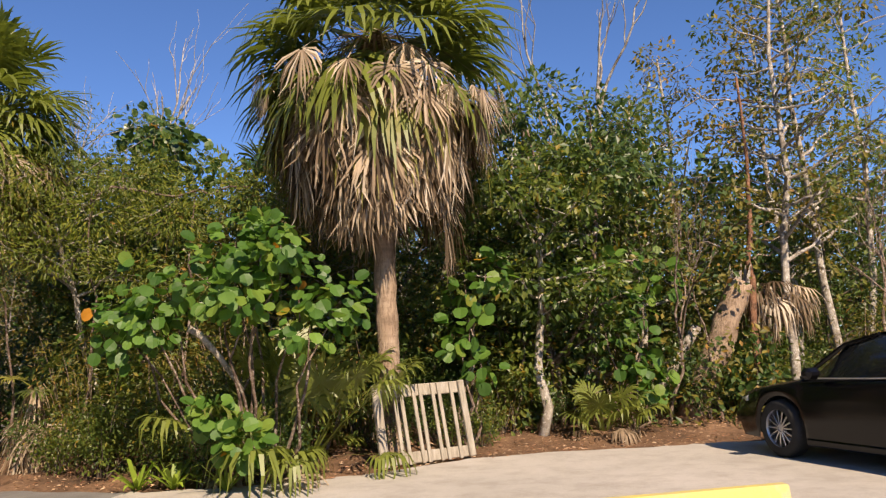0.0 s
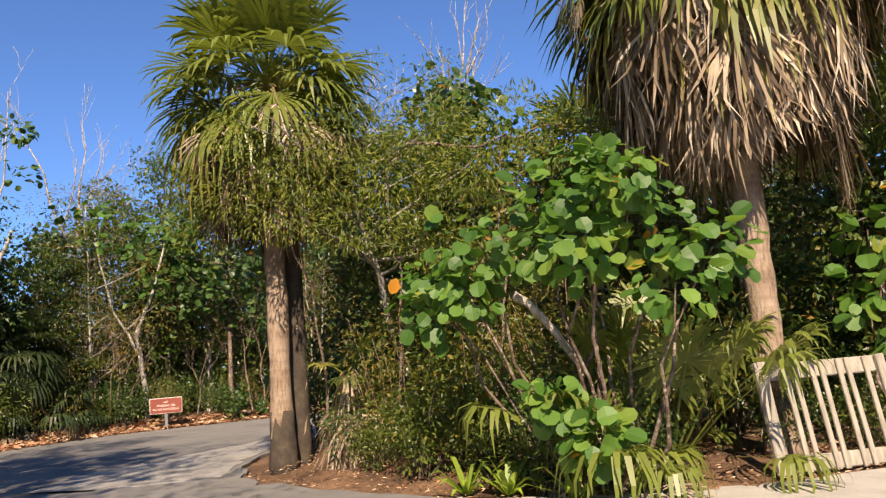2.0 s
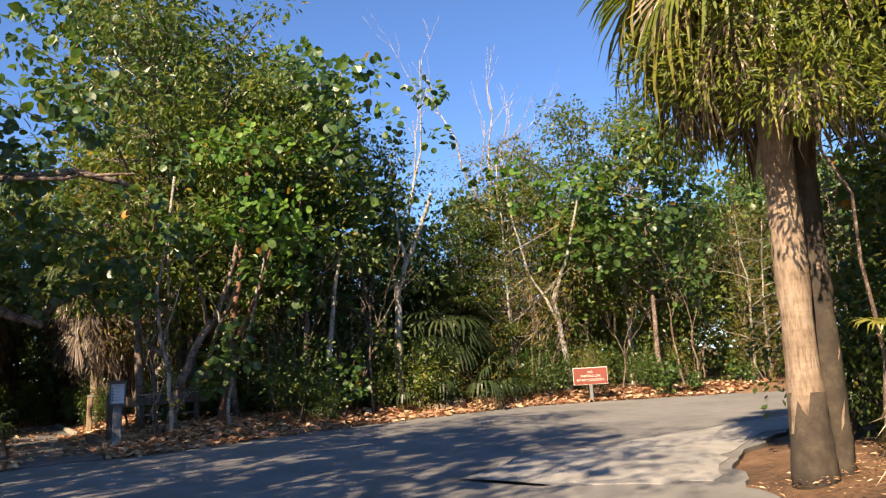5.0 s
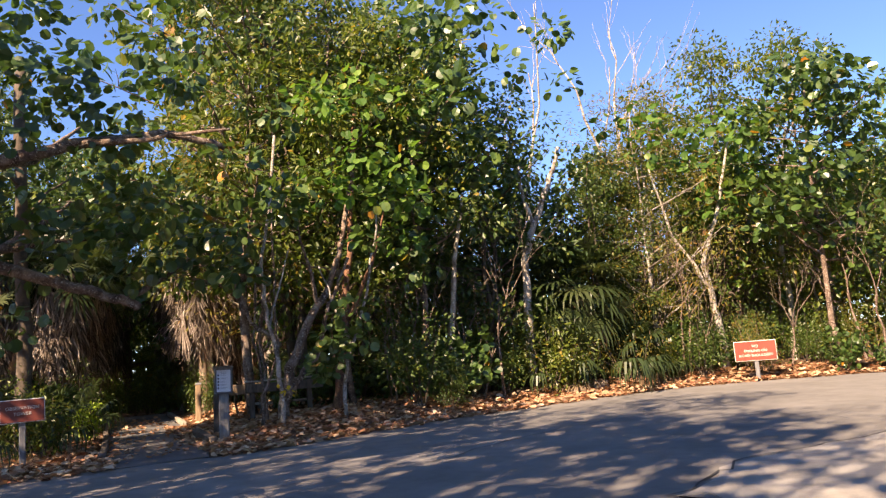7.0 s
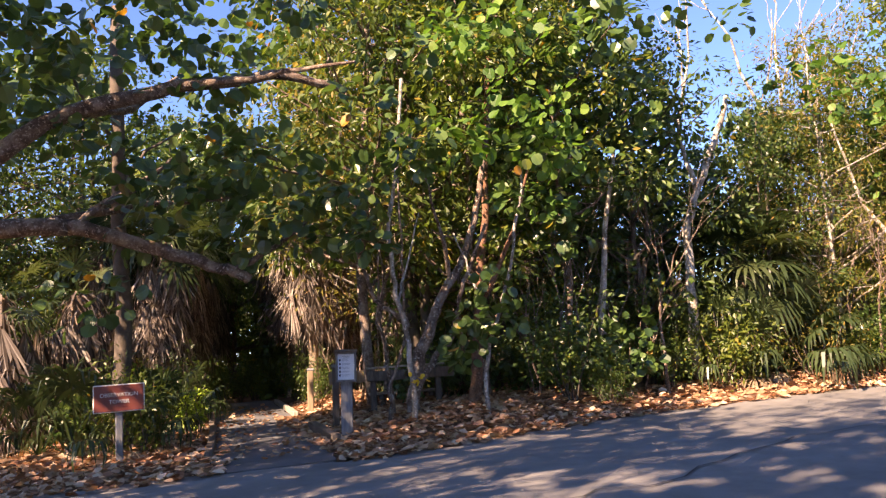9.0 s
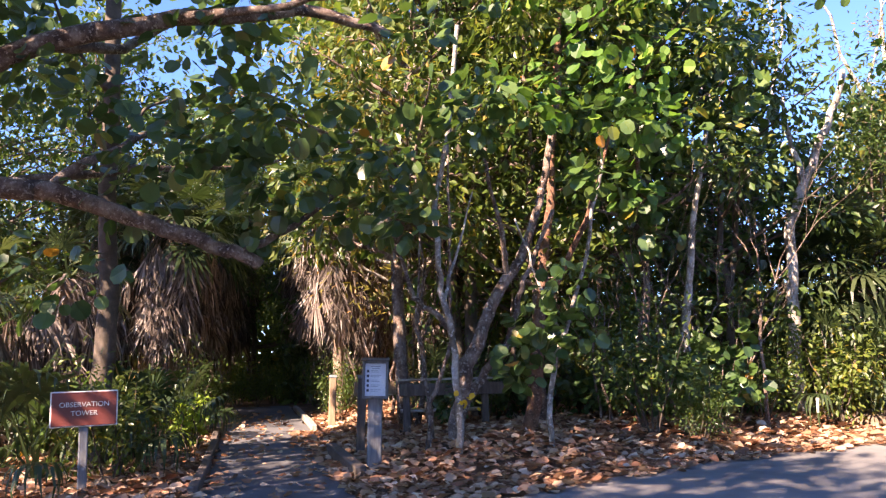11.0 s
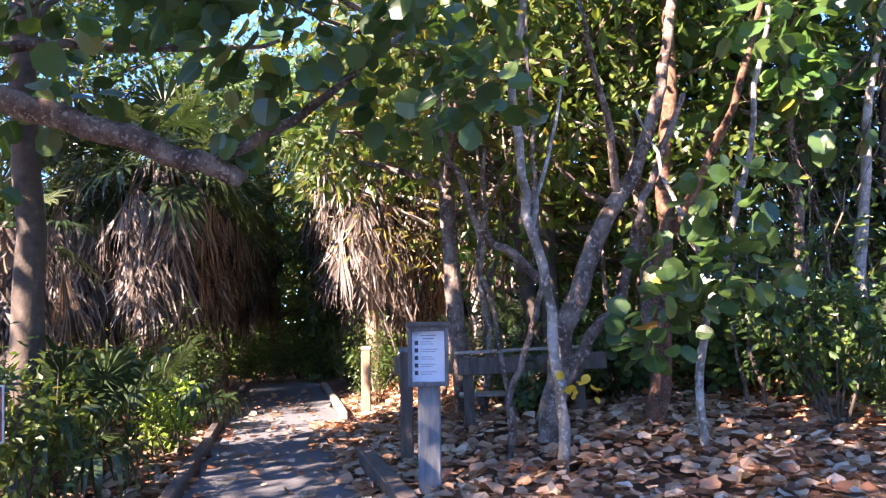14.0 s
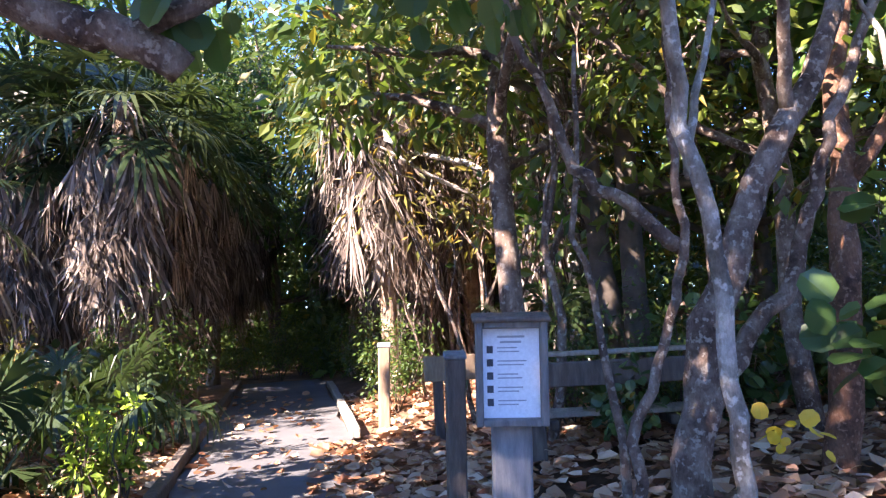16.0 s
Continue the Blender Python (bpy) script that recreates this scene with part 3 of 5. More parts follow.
def smooth_line(pts, k=6, amp=0.06, seed=1):
    """A wavering line through the given plan points."""
    rng = np.random.default_rng(seed)
    out = []
    for a, b in zip(pts[:-1], pts[1:]):
        for i in range(k):
            t = i / k
            out.append((a[0] + (b[0] - a[0]) * t + rng.normal(0, amp), a[1] + (b[1] - a[1]) * t + rng.normal(0, amp)))
    return out + [pts[-1]]



WEST = [(-4.9, -30), (-5.4, -4), (-7.5, 2.2), (-12, 3.0), (-17.5, 3.6), (-20.2, 4.9), (-20.4, 7.2), (-20.2, 9.2), (-20.5, 10.6), (-21.0, 12.0), (-21.7, 14.0), (-22.1, 16.6), (-22.3, 18.7), (-22.3, 20.6), (-21.6, 22.3), (-20.2, 24.4), (-18.2, 27), (-16, 30), (-13.5, 35), (-10, 44), (-6, 60)]
EAST = [(0, 60), (-4, 46), (-8, 36), (-11, 29), (-12.6, 24), (-12.8, 20), (-12.0, 17), (-10.9, 14.7), (-9.6, 13.0), (-7.6, 12.2), (-5.2, 11.7)]
LOT = [(-4.85, -30), (-5.2, 11.68), (-4.0, 11.8), (-3.0, 12.1), (-2.3, 12.6), (-1.2, 13.6), (0.2, 14.1), (1.7, 14.2), (2.5, 14.4), (4.0, 14.5), (8, 14.9), (16, 15.6), (16, -30)]


def east_x(y):
    return float(np.interp(y, [p[1] for p in EAST[::-1]], [p[0] for p in EAST[::-1]]))


def west_x(y):
    return float(np.interp(y, [p[1] for p in WEST[5:]], [p[0] for p in WEST[5:]]))


def lot_y(x):
    return float(np.interp(x, [p[0] for p in LOT[1:-1]], [p[1] for p in LOT[1:-1]]))


def ease(a, b, v):
    t = min(max((v - a) / (b - a), 0.0), 1.0)
    return t * t * (3 - 2 * t)


def bank(x, y):
    """The low banks of soil and litter behind the road's and the lot's edges."""
    west = 0.26 * ease(0.3, 2.6, west_x(y) - x) * ease(9.5, 11.6, y)
    north = 0.16 * ease(0.2, 1.6, min(y - lot_y(x), x - east_x(y))) if y > 11 else 0.0
    return west + north


gx = np.linspace(-90, 60, 301)
gy = np.linspace(-70, 90, 321)
GX, GY = np.meshgrid(gx, gy)
GZ = np.array([[0.03 * mnoise.noise((x * 0.4, y * 0.4, 0)) + bank(x, y) for x in gx] for y in gy]) - 0.035
GV = np.stack([GX, GY, GZ], -1).reshape(-1, 3)
GV[:, :2] *= np.where(np.abs(GV[:, :2] - np.array((-15, 10))).max(1, keepdims=True) > 70, 6, 1)
ii = np.arange(320)[:, None] * 301 + np.arange(300)[None]
ground = new("ground", mesh_from("ground", GV, [np.stack([ii, ii + 1, ii + 302, ii + 301], -1).reshape(-1, 4)], M_GROUND, True))
tagged(ground, "brown leaf-strewn sandy woodland ground", "ground", kind="structure")

road = sheet("road", smooth_line(WEST, 8, 0.07, 3) + smooth_line(EAST, 8, 0.07, 4) + [(-4.8, -30)], 0.012, M_ROAD, 0.1, "worn grey asphalt road dappled with tree shade", "road")
lot = sheet("pavement", smooth_line(LOT, 6, 0.05, 5), 0.018, M_LOT, 0.1, "pale worn concrete parking lot", "pavement")

M_APRON = road_mat("worn_pale_apron", (0.31, 0.295, 0.27), (0.41, 0.385, 0.35), 0.8)
APRON = [(-9.9, 13.1), (-11.2, 11.9), (-12.4, 11.6), (-13.3, 13.4), (-13.3, 15.2), (-13.6, 18.5), (-13.4, 22), (-12.9, 21.8), (-12.2, 17), (-11.1, 14.7)]
sheet("pavement_apron", smooth_line(APRON + APRON[:1], 6, 0.08, 9)[:-1], 0.022, M_APRON, 0.1, "pale cracked concrete apron beside the road", "pavement")
M_CRACK = surface("dark_crack", [(0.3, (0.04, 0.04, 0.04)), (0.7, (0.08, 0.075, 0.07))], 9, 0.95, 60, 0.4)
for k, line in enumerate((((-11.1, 11.85), (-12.4, 11.55), (-13.35, 13.4), (-13.35, 15.2), (-13.65, 18.0)), ((-16, 8.5), (-16.4, 11), (-17.8, 14), (-18.2, 18)))):
    cl = smooth_line(list(line), 7, 0.06, 20 + k)
    sheet("road_crack", [(x - 0.011, y) for x, y in cl] + [(x + 0.013, y + 0.01) for x, y in cl[::-1]], 0.0265, M_CRACK, 0, "dark irregular crack in the road surface", "crack")

R = np.random.default_rng

# path into the wood, with timber edging
PATHM = road_mat("dark_path_surface", (0.1, 0.1, 0.105), (0.16, 0.155, 0.15))
path_l = [(-37, 8.1), (-35, 8.02), (-29.5, 7.8), (-26, 7.68), (-22.5, 7.56), (-20.25, 7.3)]
path_r = [(-20.25, 9.0), (-22.0, 8.95), (-26, 9.2), (-29, 9.5), (-35, 9.72), (-37, 9.8)]
sheet("path", smooth_line(path_l, 8, 0.03, 7) + smooth_line(path_r, 8, 0.05, 8), 0.026, PATHM, 0.1, "narrow dark paved path into the wood", "path")


def timber(name, a, b, w, h, mat, label, group=""):
    a, b = Vector(a), Vector(b)
    d = b - a
    ob = part(name, Shape().box((d.length, w, h), None, 0.015), mat, None)
    ob.matrix_world = Matrix.Translation((a + b) / 2) @ pose(0, 0, h / 2, 0, -float(np.degrees(np.arctan2(d.z, d.xy.length))), float(np.degrees(np.arctan2(d.y, d.x))))
    return tagged(ob, label, "edging timber", group)


rng = R(41)
x = -21.8
left_edge = lambda x: float(np.interp(x, [p[0] for p in path_l], [p[1] for p in path_l]))
right_edge = lambda x: float(np.interp(x, [p[0] for p in path_r[::-1]], [p[1] for p in path_r[::-1]]))
while x > -35:
    ln = rng.uniform(2.2, 2.6)
    timber("edging_timber", (x, left_edge(x) - 0.08 + rng.normal(0, 0.012), 0.0), (x - ln, left_edge(x - ln) - 0.08 + rng.normal(0, 0.015), 0.0), 0.12, 0.13, M_WOOD_DARK, "dark weathered edging timber lying along the path", "path edging")
    x -= ln + 0.04
x = -28.6
while x > -35:
    timber("edging_timber", (x, right_edge(x) + 0.08 + rng.normal(0, 0.015), 0.0), (x - 1.6, right_edge(x - 1.6) + 0.08, 0.0), 0.12, 0.13, M_WOOD, "grey weathered edging timber lying along the path", "path edging")
    x -= 1.65
timber("edging_timber", (-22.3, 9.32, 0.0), (-24.6, 9.3, 0.04), 0.15, 0.16, M_WOOD_DARK, "short dark log end beside the path")

# ---------------------------------------------------------------- palms
palm("cabbage_palm", "tall cabbage palm with thick hanging skirt of dead tan fans", R(11), pose(-2.29, 13.85, 0, 0, 0, 20), 6.4, 0.165, 2.35, 60, 10, 360, 2.85, 1.35, limp=0.7)
palm("cabbage_palm", "cabbage palm with green round head and pale ringed trunk", R(12), pose(-9.00, 13.40, 0, 0, 0, 70), 5.9, 0.16, 1.95, 52, 12, 95, 2.3, 0.95, lean=(0.05, 0.0), shade_to=0.95, limp=0.55)
palm("cabbage_palm", "dark rough palm trunk beside a paler palm", R(13), pose(-9.0, 13.84, 0), 5.2, 0.115, 1.5, 18, 4, 40, 1.9, 0.7, shade_to=4.4, singly=False)
WOODPALM = palm("cabbage_palm", "woodland palm hung with grey dead fans", R(14), pose(-31.0, 6.7, 0, 0, 0, 10), 4.6, 0.14, 1.7, 22, 0, 130, 3.0, 0.75, singly=False, dead=M_FROND_GREY, green=M_FROND_SHADED, limp=1.0, group="woodland palms")
WOODPALM2 = palm("cabbage_palm", "leaning woodland palm with ragged grey dead fans", R(18), pose(-31.6, 10.5, 0, 0, 0, 10), 5.2, 0.13, 1.7, 20, 0, 100, 3.2, 0.6, lean=(0.4, -0.3), singly=False, dead=M_FROND_GREY, green=M_FROND_SHADED, limp=1.0, group="woodland palms")
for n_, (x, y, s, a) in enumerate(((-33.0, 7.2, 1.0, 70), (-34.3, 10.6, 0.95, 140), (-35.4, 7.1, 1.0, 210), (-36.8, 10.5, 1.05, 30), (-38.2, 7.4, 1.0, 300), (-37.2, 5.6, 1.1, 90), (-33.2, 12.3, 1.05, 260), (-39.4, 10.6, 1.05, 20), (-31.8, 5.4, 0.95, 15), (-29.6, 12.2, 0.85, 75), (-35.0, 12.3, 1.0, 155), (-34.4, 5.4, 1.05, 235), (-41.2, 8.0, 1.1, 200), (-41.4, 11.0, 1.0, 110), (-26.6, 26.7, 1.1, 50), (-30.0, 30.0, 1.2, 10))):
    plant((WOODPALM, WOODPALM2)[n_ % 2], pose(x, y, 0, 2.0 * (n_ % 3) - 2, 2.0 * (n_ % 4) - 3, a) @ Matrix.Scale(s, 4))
palm("cabbage_palm", "short dark fan palm crowded by pale trunks", R(20), pose(-25.04, 19.41, 0), 2.6, 0.15, 2.0, 36, 0, 30, 1.9, 0.7, singly=False, dead=M_FROND_GREY, green=M_FROND_SHADED)
DEADPALM = palm("cabbage_palm", "low palm smothered in hanging grey dead fans", R(19), pose(-28.4, 5.0, 0), 3.0, 0.15, 1.2, 8, 0, 110, 3.0, 0.65, singly=False, dead=M_FROND_GREY, green=M_FROND_SHADED, limp=1.0, group="woodland palms")
for x, y, s, a in ((-33.6, 11.3, 1.0, 170), (-26.4, 3.9, 0.95, 300), (-36.0, 11.4, 1.1, 140)):
    plant(DEADPALM, pose(x, y, 0, 0, 0, a) @ Matrix.Scale(s, 4))
for x, y, h, sd in ((-6.06, 19.94, 5.4, 15), (-9.85, 20.46, 4.9, 16)):
    palm("cabbage_palm", "cabbage palm rising over the thicket", R(sd), pose(x, y, 0), h, 0.15, 1.7, 26, 5, 30, 1.6, 0.8, singly=False, group="background palms")

# ---------------------------------------------------------------- woodland
KINDS = [
    tree("broadleaf_tree", "slender broadleaf tree with dense green crown", R(21), pose(-25.04, 12.96, 0), 10.5, 2.9, 0.22, 34, 190, 0.16, OVAL, M_LEAF, M_BARK, 0.09, group="woodland trees"),
    tree("broadleaf_tree", "broadleaf tree with glossy dark leaves and grey bark", R(22), pose(-25.46, 17.00, 0), 9.5, 2.9, 0.18, 34, 190, 0.16, OVAL, M_LEAF_DARK, M_BARK_DARK, 0.08, stems=2, group="woodland trees"),
    tree("sea_grape_tree", "sea grape tree with large round green leaves", R(23), pose(-24.87, 14.77, 0), 10.5, 2.9, 0.3, 30, 75, 0.24, ROUND, M_GRAPE_DARK, M_BARK, 0.09, group="woodland trees"),
    tree("broadleaf_tree", "thin olive-leaved tree with pale stems", R(24), pose(-25.04, 21.99, 0), 9.5, 2.3, 0.15, 34, 180, 0.14, SLIM, M_LEAF_OLIVE, M_BARK_PALE, 0.06, stems=2, clump_r=0.85, group="woodland trees"),
]
SHRUBS = [
    shrub("shrub", "low green shrub with small glossy leaves", R(31), pose(-23.53, 14.08, 0), 2.6, 1.25, 1700, 0.11, OVAL, M_LEAF_DARK, group="understorey shrubs"),
    shrub("shrub", "low leafy shrub in lighter green", R(32), pose(-23.70, 17.69, 0), 2.2, 1.15, 1500, 0.11, OVAL, M_LEAF, group="understorey shrubs"),
    shrub("shrub", "scrubby olive shrub with thin twigs", R(33), pose(-23.87, 20.27, 0), 3.0, 1.2, 1600, 0.1, SLIM, M_LEAF_OLIVE, M_BARK, group="understorey shrubs"),
    shrub("sea_grape_seedling", "low sea grape with round dark leaves", R(34), pose(-23.87, 15.45, 0), 2.0, 1.0, 420, 0.17, ROUND, M_GRAPE_DARK, M_BARK, group="understorey shrubs"),
]


def scatter_plan(rng, count, x0, x1, y0, y1, gap, ok, taken):
    out, tries = [], 0
    while len(out) < count and tries < count * 60:
        tries += 1
        p = (rng.uniform(x0, x1), rng.uniform(y0, y1))
        if ok(*p) and all((p[0] - q[0]) ** 2 + (p[1] - q[1]) ** 2 > gap * gap for q in taken):
            out.append(p)
            taken.append(p)
    return out


rng = R(5)
taken = [(-22.9, 9.7), (-24.7, 10.7), (-22.5, 10.7), (-22.6, 12.2), (-24.1, 12.4), (-24.4, 17.6), (-24.5, 15.4), (0.4, 15.8), (3.5, 17.0)]
clear = lambda x, y: not (7.0 < y < 10.1 and x > -44)
ZONES = [(42, -33, -23.4, 10.8, 40, 1.5, lambda x, y: x < west_x(y) - 2.8 and clear(x, y)),
         (4, -50, -38, -9, 3.5, 2.2, lambda x, y: y < 1.0 or x < -36),
         (16, -58, -44.5, -4, 22, 2.4, lambda x, y: True),
         (14, -44, -35, 10.8, 28, 2.2, lambda x, y: clear(x, y)),
         (30, -12, 3, 14.2, 27, 1.35, lambda x, y: x > east_x(y) + 1.8 and y > 15.2 + max(0, (x + 3) * 0.25)),
         (8, 3.0, 9, 19.5, 27, 1.8, lambda x, y: True),
         (9, -24, -8, 42, 52, 2.2, lambda x, y: True),
         (2, -37, -27, -1.0, 3.6, 2.0, lambda x, y: True),
         (18, -24, -12, 25, 44, 1.7, lambda x, y: x < west_x(y) - 2.4),
         (12, -11.5, 0, 28, 40, 2.2, lambda x, y: x > east_x(y) + 1.5)]
for n, x0, x1, y0, y1, gap, ok in ZONES:
    for x, y in scatter_plan(rng, n, x0, x1, y0, y1, gap, ok, taken):
        k = KINDS[rng.choice(4, p=(0.34, 0.28, 0.2, 0.18) if y < 21 else (0.42, 0.1, 0.3, 0.18))]
        s = rng.uniform(0.85, 1.15)
        if y > 14 and x > -12:
            s *= 0.6
        elif x < -24 and 4 < y < 17:
            s *= 1.38
        elif x < -16 and y > 17:
            s *= 0.62 if y < 24 else 0.85
        plant(k, pose(x, y, 0, rng.normal(0, 2), rng.normal(0, 2), rng.uniform(0, 360)) @ Matrix.Diagonal((s, s, s * rng.uniform(0.9, 1.1), 1)))
for i in range(7):
    x, y = -5.8 - 1.35 * i + rng.normal(0, 0.2), (1.2, -1.4, 0.0)[i % 3] + rng.normal(0, 0.3)
    s, tall = rng.uniform(1.05, 1.25), rng.uniform(1.3, 1.75)
    plant(KINDS[(3, 2, 3, 0)[i % 4]], pose(x, y, 0, 0, 0, rng.uniform(0, 360)) @ Matrix.Diagonal((s, s, tall, 1)))
for x, y, s in ((-16.2, -0.6, 1.25), (-17.8, 0.7, 1.15), (-18.15, -0.16, 1.2)):
    plant(KINDS[0], pose(x, y, 0, 0, 0, 70 * x) @ Matrix.Scale(s, 4))
for x, y, s in ((-29.5, 1.4, 1.05), (-41.5, 9.2, 1.15), (-43.0, 6.6, 1.2), (-40.0, 13.0, 1.2), (-42.5, 12.0, 1.2), (-34.28, 1.98, 1.3), (-37.22, 3.28, 1.35), (-32.27, 1.05, 1.25), (-39.32, 4.40, 1.4)):
    plant(KINDS[1], pose(x, y, 0, 0, 0, 50 * x) @ Matrix.Scale(s, 4))
taken2 = [(-22.9, 9.7), (-22.5, 6.2), (-24.7, 10.7), (-22.5, 10.7), (-22.5, 9.9), (-23.4, 10.2)]
SZ = [(60, -27, -15, 10.2, 34, 0.72, lambda x, y: west_x(y) - 6 < x < west_x(y) - 1.1 and not (y < 13.9 and x > -25.2) and not (16.6 < y < 18.6 and x > -24.8)),
      (8, -32, -23.2, 3.0, 6.6, 0.9, lambda x, y: True),
      (12, -44, -33, 10.6, 14, 0.9, lambda x, y: True),
      (10, -46, -44.2, 5, 13, 0.8, lambda x, y: True),
      (44, -12, 4, 12.0, 20, 0.75, lambda x, y: x > east_x(y) + 0.9 and y > lot_y(x) + 1.0 and not (-3.6 < x < 0.7 and y < 15.4) and not (x < -7.6 and y < 15.2) and not (x > -1.5 and y < 16.3)),
      (18, 1.5, 11, 16.0, 20, 0.9, lambda x, y: True)]
for n, x0, x1, y0, y1, gap, ok in SZ:
    for x, y in scatter_plan(rng, n, x0, x1, y0, y1, gap, ok, taken2):
        s = rng.uniform(0.35, 0.95)
        plant(SHRUBS[rng.choice(4, p=(0.25, 0.2, 0.1, 0.45) if x < -20 else (0.35, 0.3, 0.25, 0.1))], pose(x, y, 0, 0, 0, rng.uniform(0, 360)) @ Matrix.Scale(s, 4))

# dense thickets that close the views between the trunks
def thicket(label, x0, x1, y0, y1, h, n, mat, seed, size=0.2, gaps=-0.12, shape=None):
    g = R(seed)
    P = np.stack([g.uniform(x0, x1, n), g.uniform(y0, y1, n), h * g.random(n) ** 1.3], 1)
    lump = np.array([mnoise.noise((p[0] * 0.5, p[1] * 0.5, p[2] * 0.6)) for p in P])
    P = P[lump > gaps]
    if shape:
        P = np.array([p for p in P if shape(*p)])
    k = len(P)
    ob = new("thicket", scatter("thicket", OVAL, P, unit(g, k), 0.85 * unit(g, k) + np.array((0.3, -0.5, 0.65)), size * g.uniform(0.6, 1.3, k), mat))
    return tagged(ob, label, "thicket", kind="stuff")


thicket("dense green thicket behind the palms", -9.5, 16, 21, 27, 5.5, 16000, M_LEAF_DARK, 61, 0.24)
thicket("dense green thicket deep in the wood", -38, -31, 12, 44, 4.8, 15000, M_LEAF, 62, 0.26)
thicket("dense thicket south of the path", -50, -30, -8, 3.0, 4.5, 8000, M_LEAF_DARK, 63, 0.26)
thicket("dense thicket at the end of the path", -54, -46.5, -6, 24, 7.0, 30000, M_LEAF_DARK, 64, 0.34, -0.5)
thicket("dense thicket closing the road", -22, 4, 50, 56, 6.0, 9000, M_LEAF, 65, 0.3)

skyline = lambda y: float(np.interp(y, [10, 15.5, 18.5, 21.5, 24.5, 36], [12, 12, 7.8, 5.8, 8.2, 8.5]))
westwood = lambda x, y, z: west_x(y) - 8.0 < x < west_x(y) - 2.8 - 0.06 * z and z < skyline(y) and not (y < 13 and x > -26.2)
thicket("leafy wall of the wood in full sun", -31, -18, 10.8, 36, 10.5, 95000, M_LEAF, 71, 0.16, 0.14, westwood)
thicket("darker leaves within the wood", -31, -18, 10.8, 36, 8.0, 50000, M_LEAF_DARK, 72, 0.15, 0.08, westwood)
thicket("broad sea grape leaves in the wood", -30, -18, 11, 34, 11.5, 40000, M_GRAPE, 73, 0.22, 0.08, lambda x, y, z: westwood(x, y, z) and z > 2.2)
northwood = lambda x, y, z: x > east_x(y) + 1.6 and z < 5.6 - 0.10 * abs(x + 4)
thicket("leafy wall of the thicket behind the palms", -10.8, 4, 15.6, 21.5, 5.8, 38000, M_LEAF_OLIVE, 74, 0.13, 0.0, northwood)
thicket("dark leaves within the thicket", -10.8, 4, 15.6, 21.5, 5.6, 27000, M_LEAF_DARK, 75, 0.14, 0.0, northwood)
thicket("scrubby leaves beyond the parking lot", 3, 14, 18.6, 24, 5.0, 26000, M_LEAF, 76, 0.13, 0.03)
thicket("dense growth along the road's far bend", -33, -12, 36, 48, 8.0, 44000, M_LEAF, 77, 0.24, -0.1, lambda x, y, z: x < west_x(y) - 1.5)
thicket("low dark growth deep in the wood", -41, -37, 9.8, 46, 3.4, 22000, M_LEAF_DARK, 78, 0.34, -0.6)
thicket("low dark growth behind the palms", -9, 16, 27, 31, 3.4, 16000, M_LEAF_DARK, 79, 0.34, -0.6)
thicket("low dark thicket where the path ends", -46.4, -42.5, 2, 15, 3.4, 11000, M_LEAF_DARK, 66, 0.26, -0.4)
thicket("leafy growth between the palm and the road", -11.3, -9.2, 16.8, 22, 4.5, 6000, M_LEAF_OLIVE, 67, 0.16)

# thin bare saplings through the wood
SAPLING = bare_tree("sapling", "thin crooked grey sapling with few twigs", R(151), pose(-23.70, 16.31, 0), 4.2, 0.028, M_BARK, (0.3, -0.2), group="saplings")
SAPLING2 = bare_tree("sapling", "thin leaning grey sapling", R(152), pose(-24.20, 13.73, 0), 3.4, 0.022, M_BARK, (-0.5, 0.3), group="saplings")
for i in range(64):
    if i < 40:
        y = rng.uniform(10.6, 32)
        x = west_x(y) - rng.uniform(1.6, 5.0)
        if y < 13.2:
            x -= 3.2
    elif i < 52:
        x, y = rng.uniform(-32.60, -25.88), rng.uniform(10.8, 13)
    else:
        x, y = rng.uniform(-8, 8), rng.uniform(15.5, 19)
    plant((SAPLING, SAPLING2)[i % 2], pose(x, y, 0, rng.normal(0, 8), rng.normal(0, 8), rng.uniform(0, 360)) @ Matrix.Scale(rng.uniform(0.8, 1.4), 4))

# far woods all round, beyond the reach of the walk
P, S = [], []
for a in np.linspace(0, 2 * np.pi, 150, endpoint=False):
    for d in (44, 52):
        if abs(a - np.pi * 1.5) < 1.2:
            d += 6
        c = np.array((-14 + np.cos(a) * d, 12 + np.sin(a) * d, rng.uniform(0.6, 4.5)))
        n = 140
        P.append(c + rng.normal(size=(n, 3)) * np.array((1.6, 1.6, 1.9)))
P = np.concatenate(P)
P[:, 2] = np.abs(P[:, 2])
far = new("far_woods", scatter("far_woods", OVAL, P, unit(rng, len(P)), unit(rng, len(P)) + np.array((0, 0, 1.0)), rng.uniform(0.4, 0.8, len(P)), M_LEAF))
tagged(far, "distant belt of green woodland", "woods", kind="stuff")

# ---------------------------------------------------------------- signs and timber works
def lettering(text, size, m, mat, parent, depth=0.003):
    cu = bpy.data.curves.new("lettering", "FONT")
    cu.body, cu.size, cu.align_x, cu.align_y, cu.extrude = text, size, "CENTER", "CENTER", depth
    tmp = bpy.data.objects.new("lettering", cu)
    me = bpy.data.meshes.new_from_object(tmp)
    bpy.data.objects.remove(tmp)
    bpy.data.curves.remove(cu)
    me.materials.append(mat)
    ob = new("lettering", me)
    ob.parent = parent
    ob.matrix_local = m
    return ob


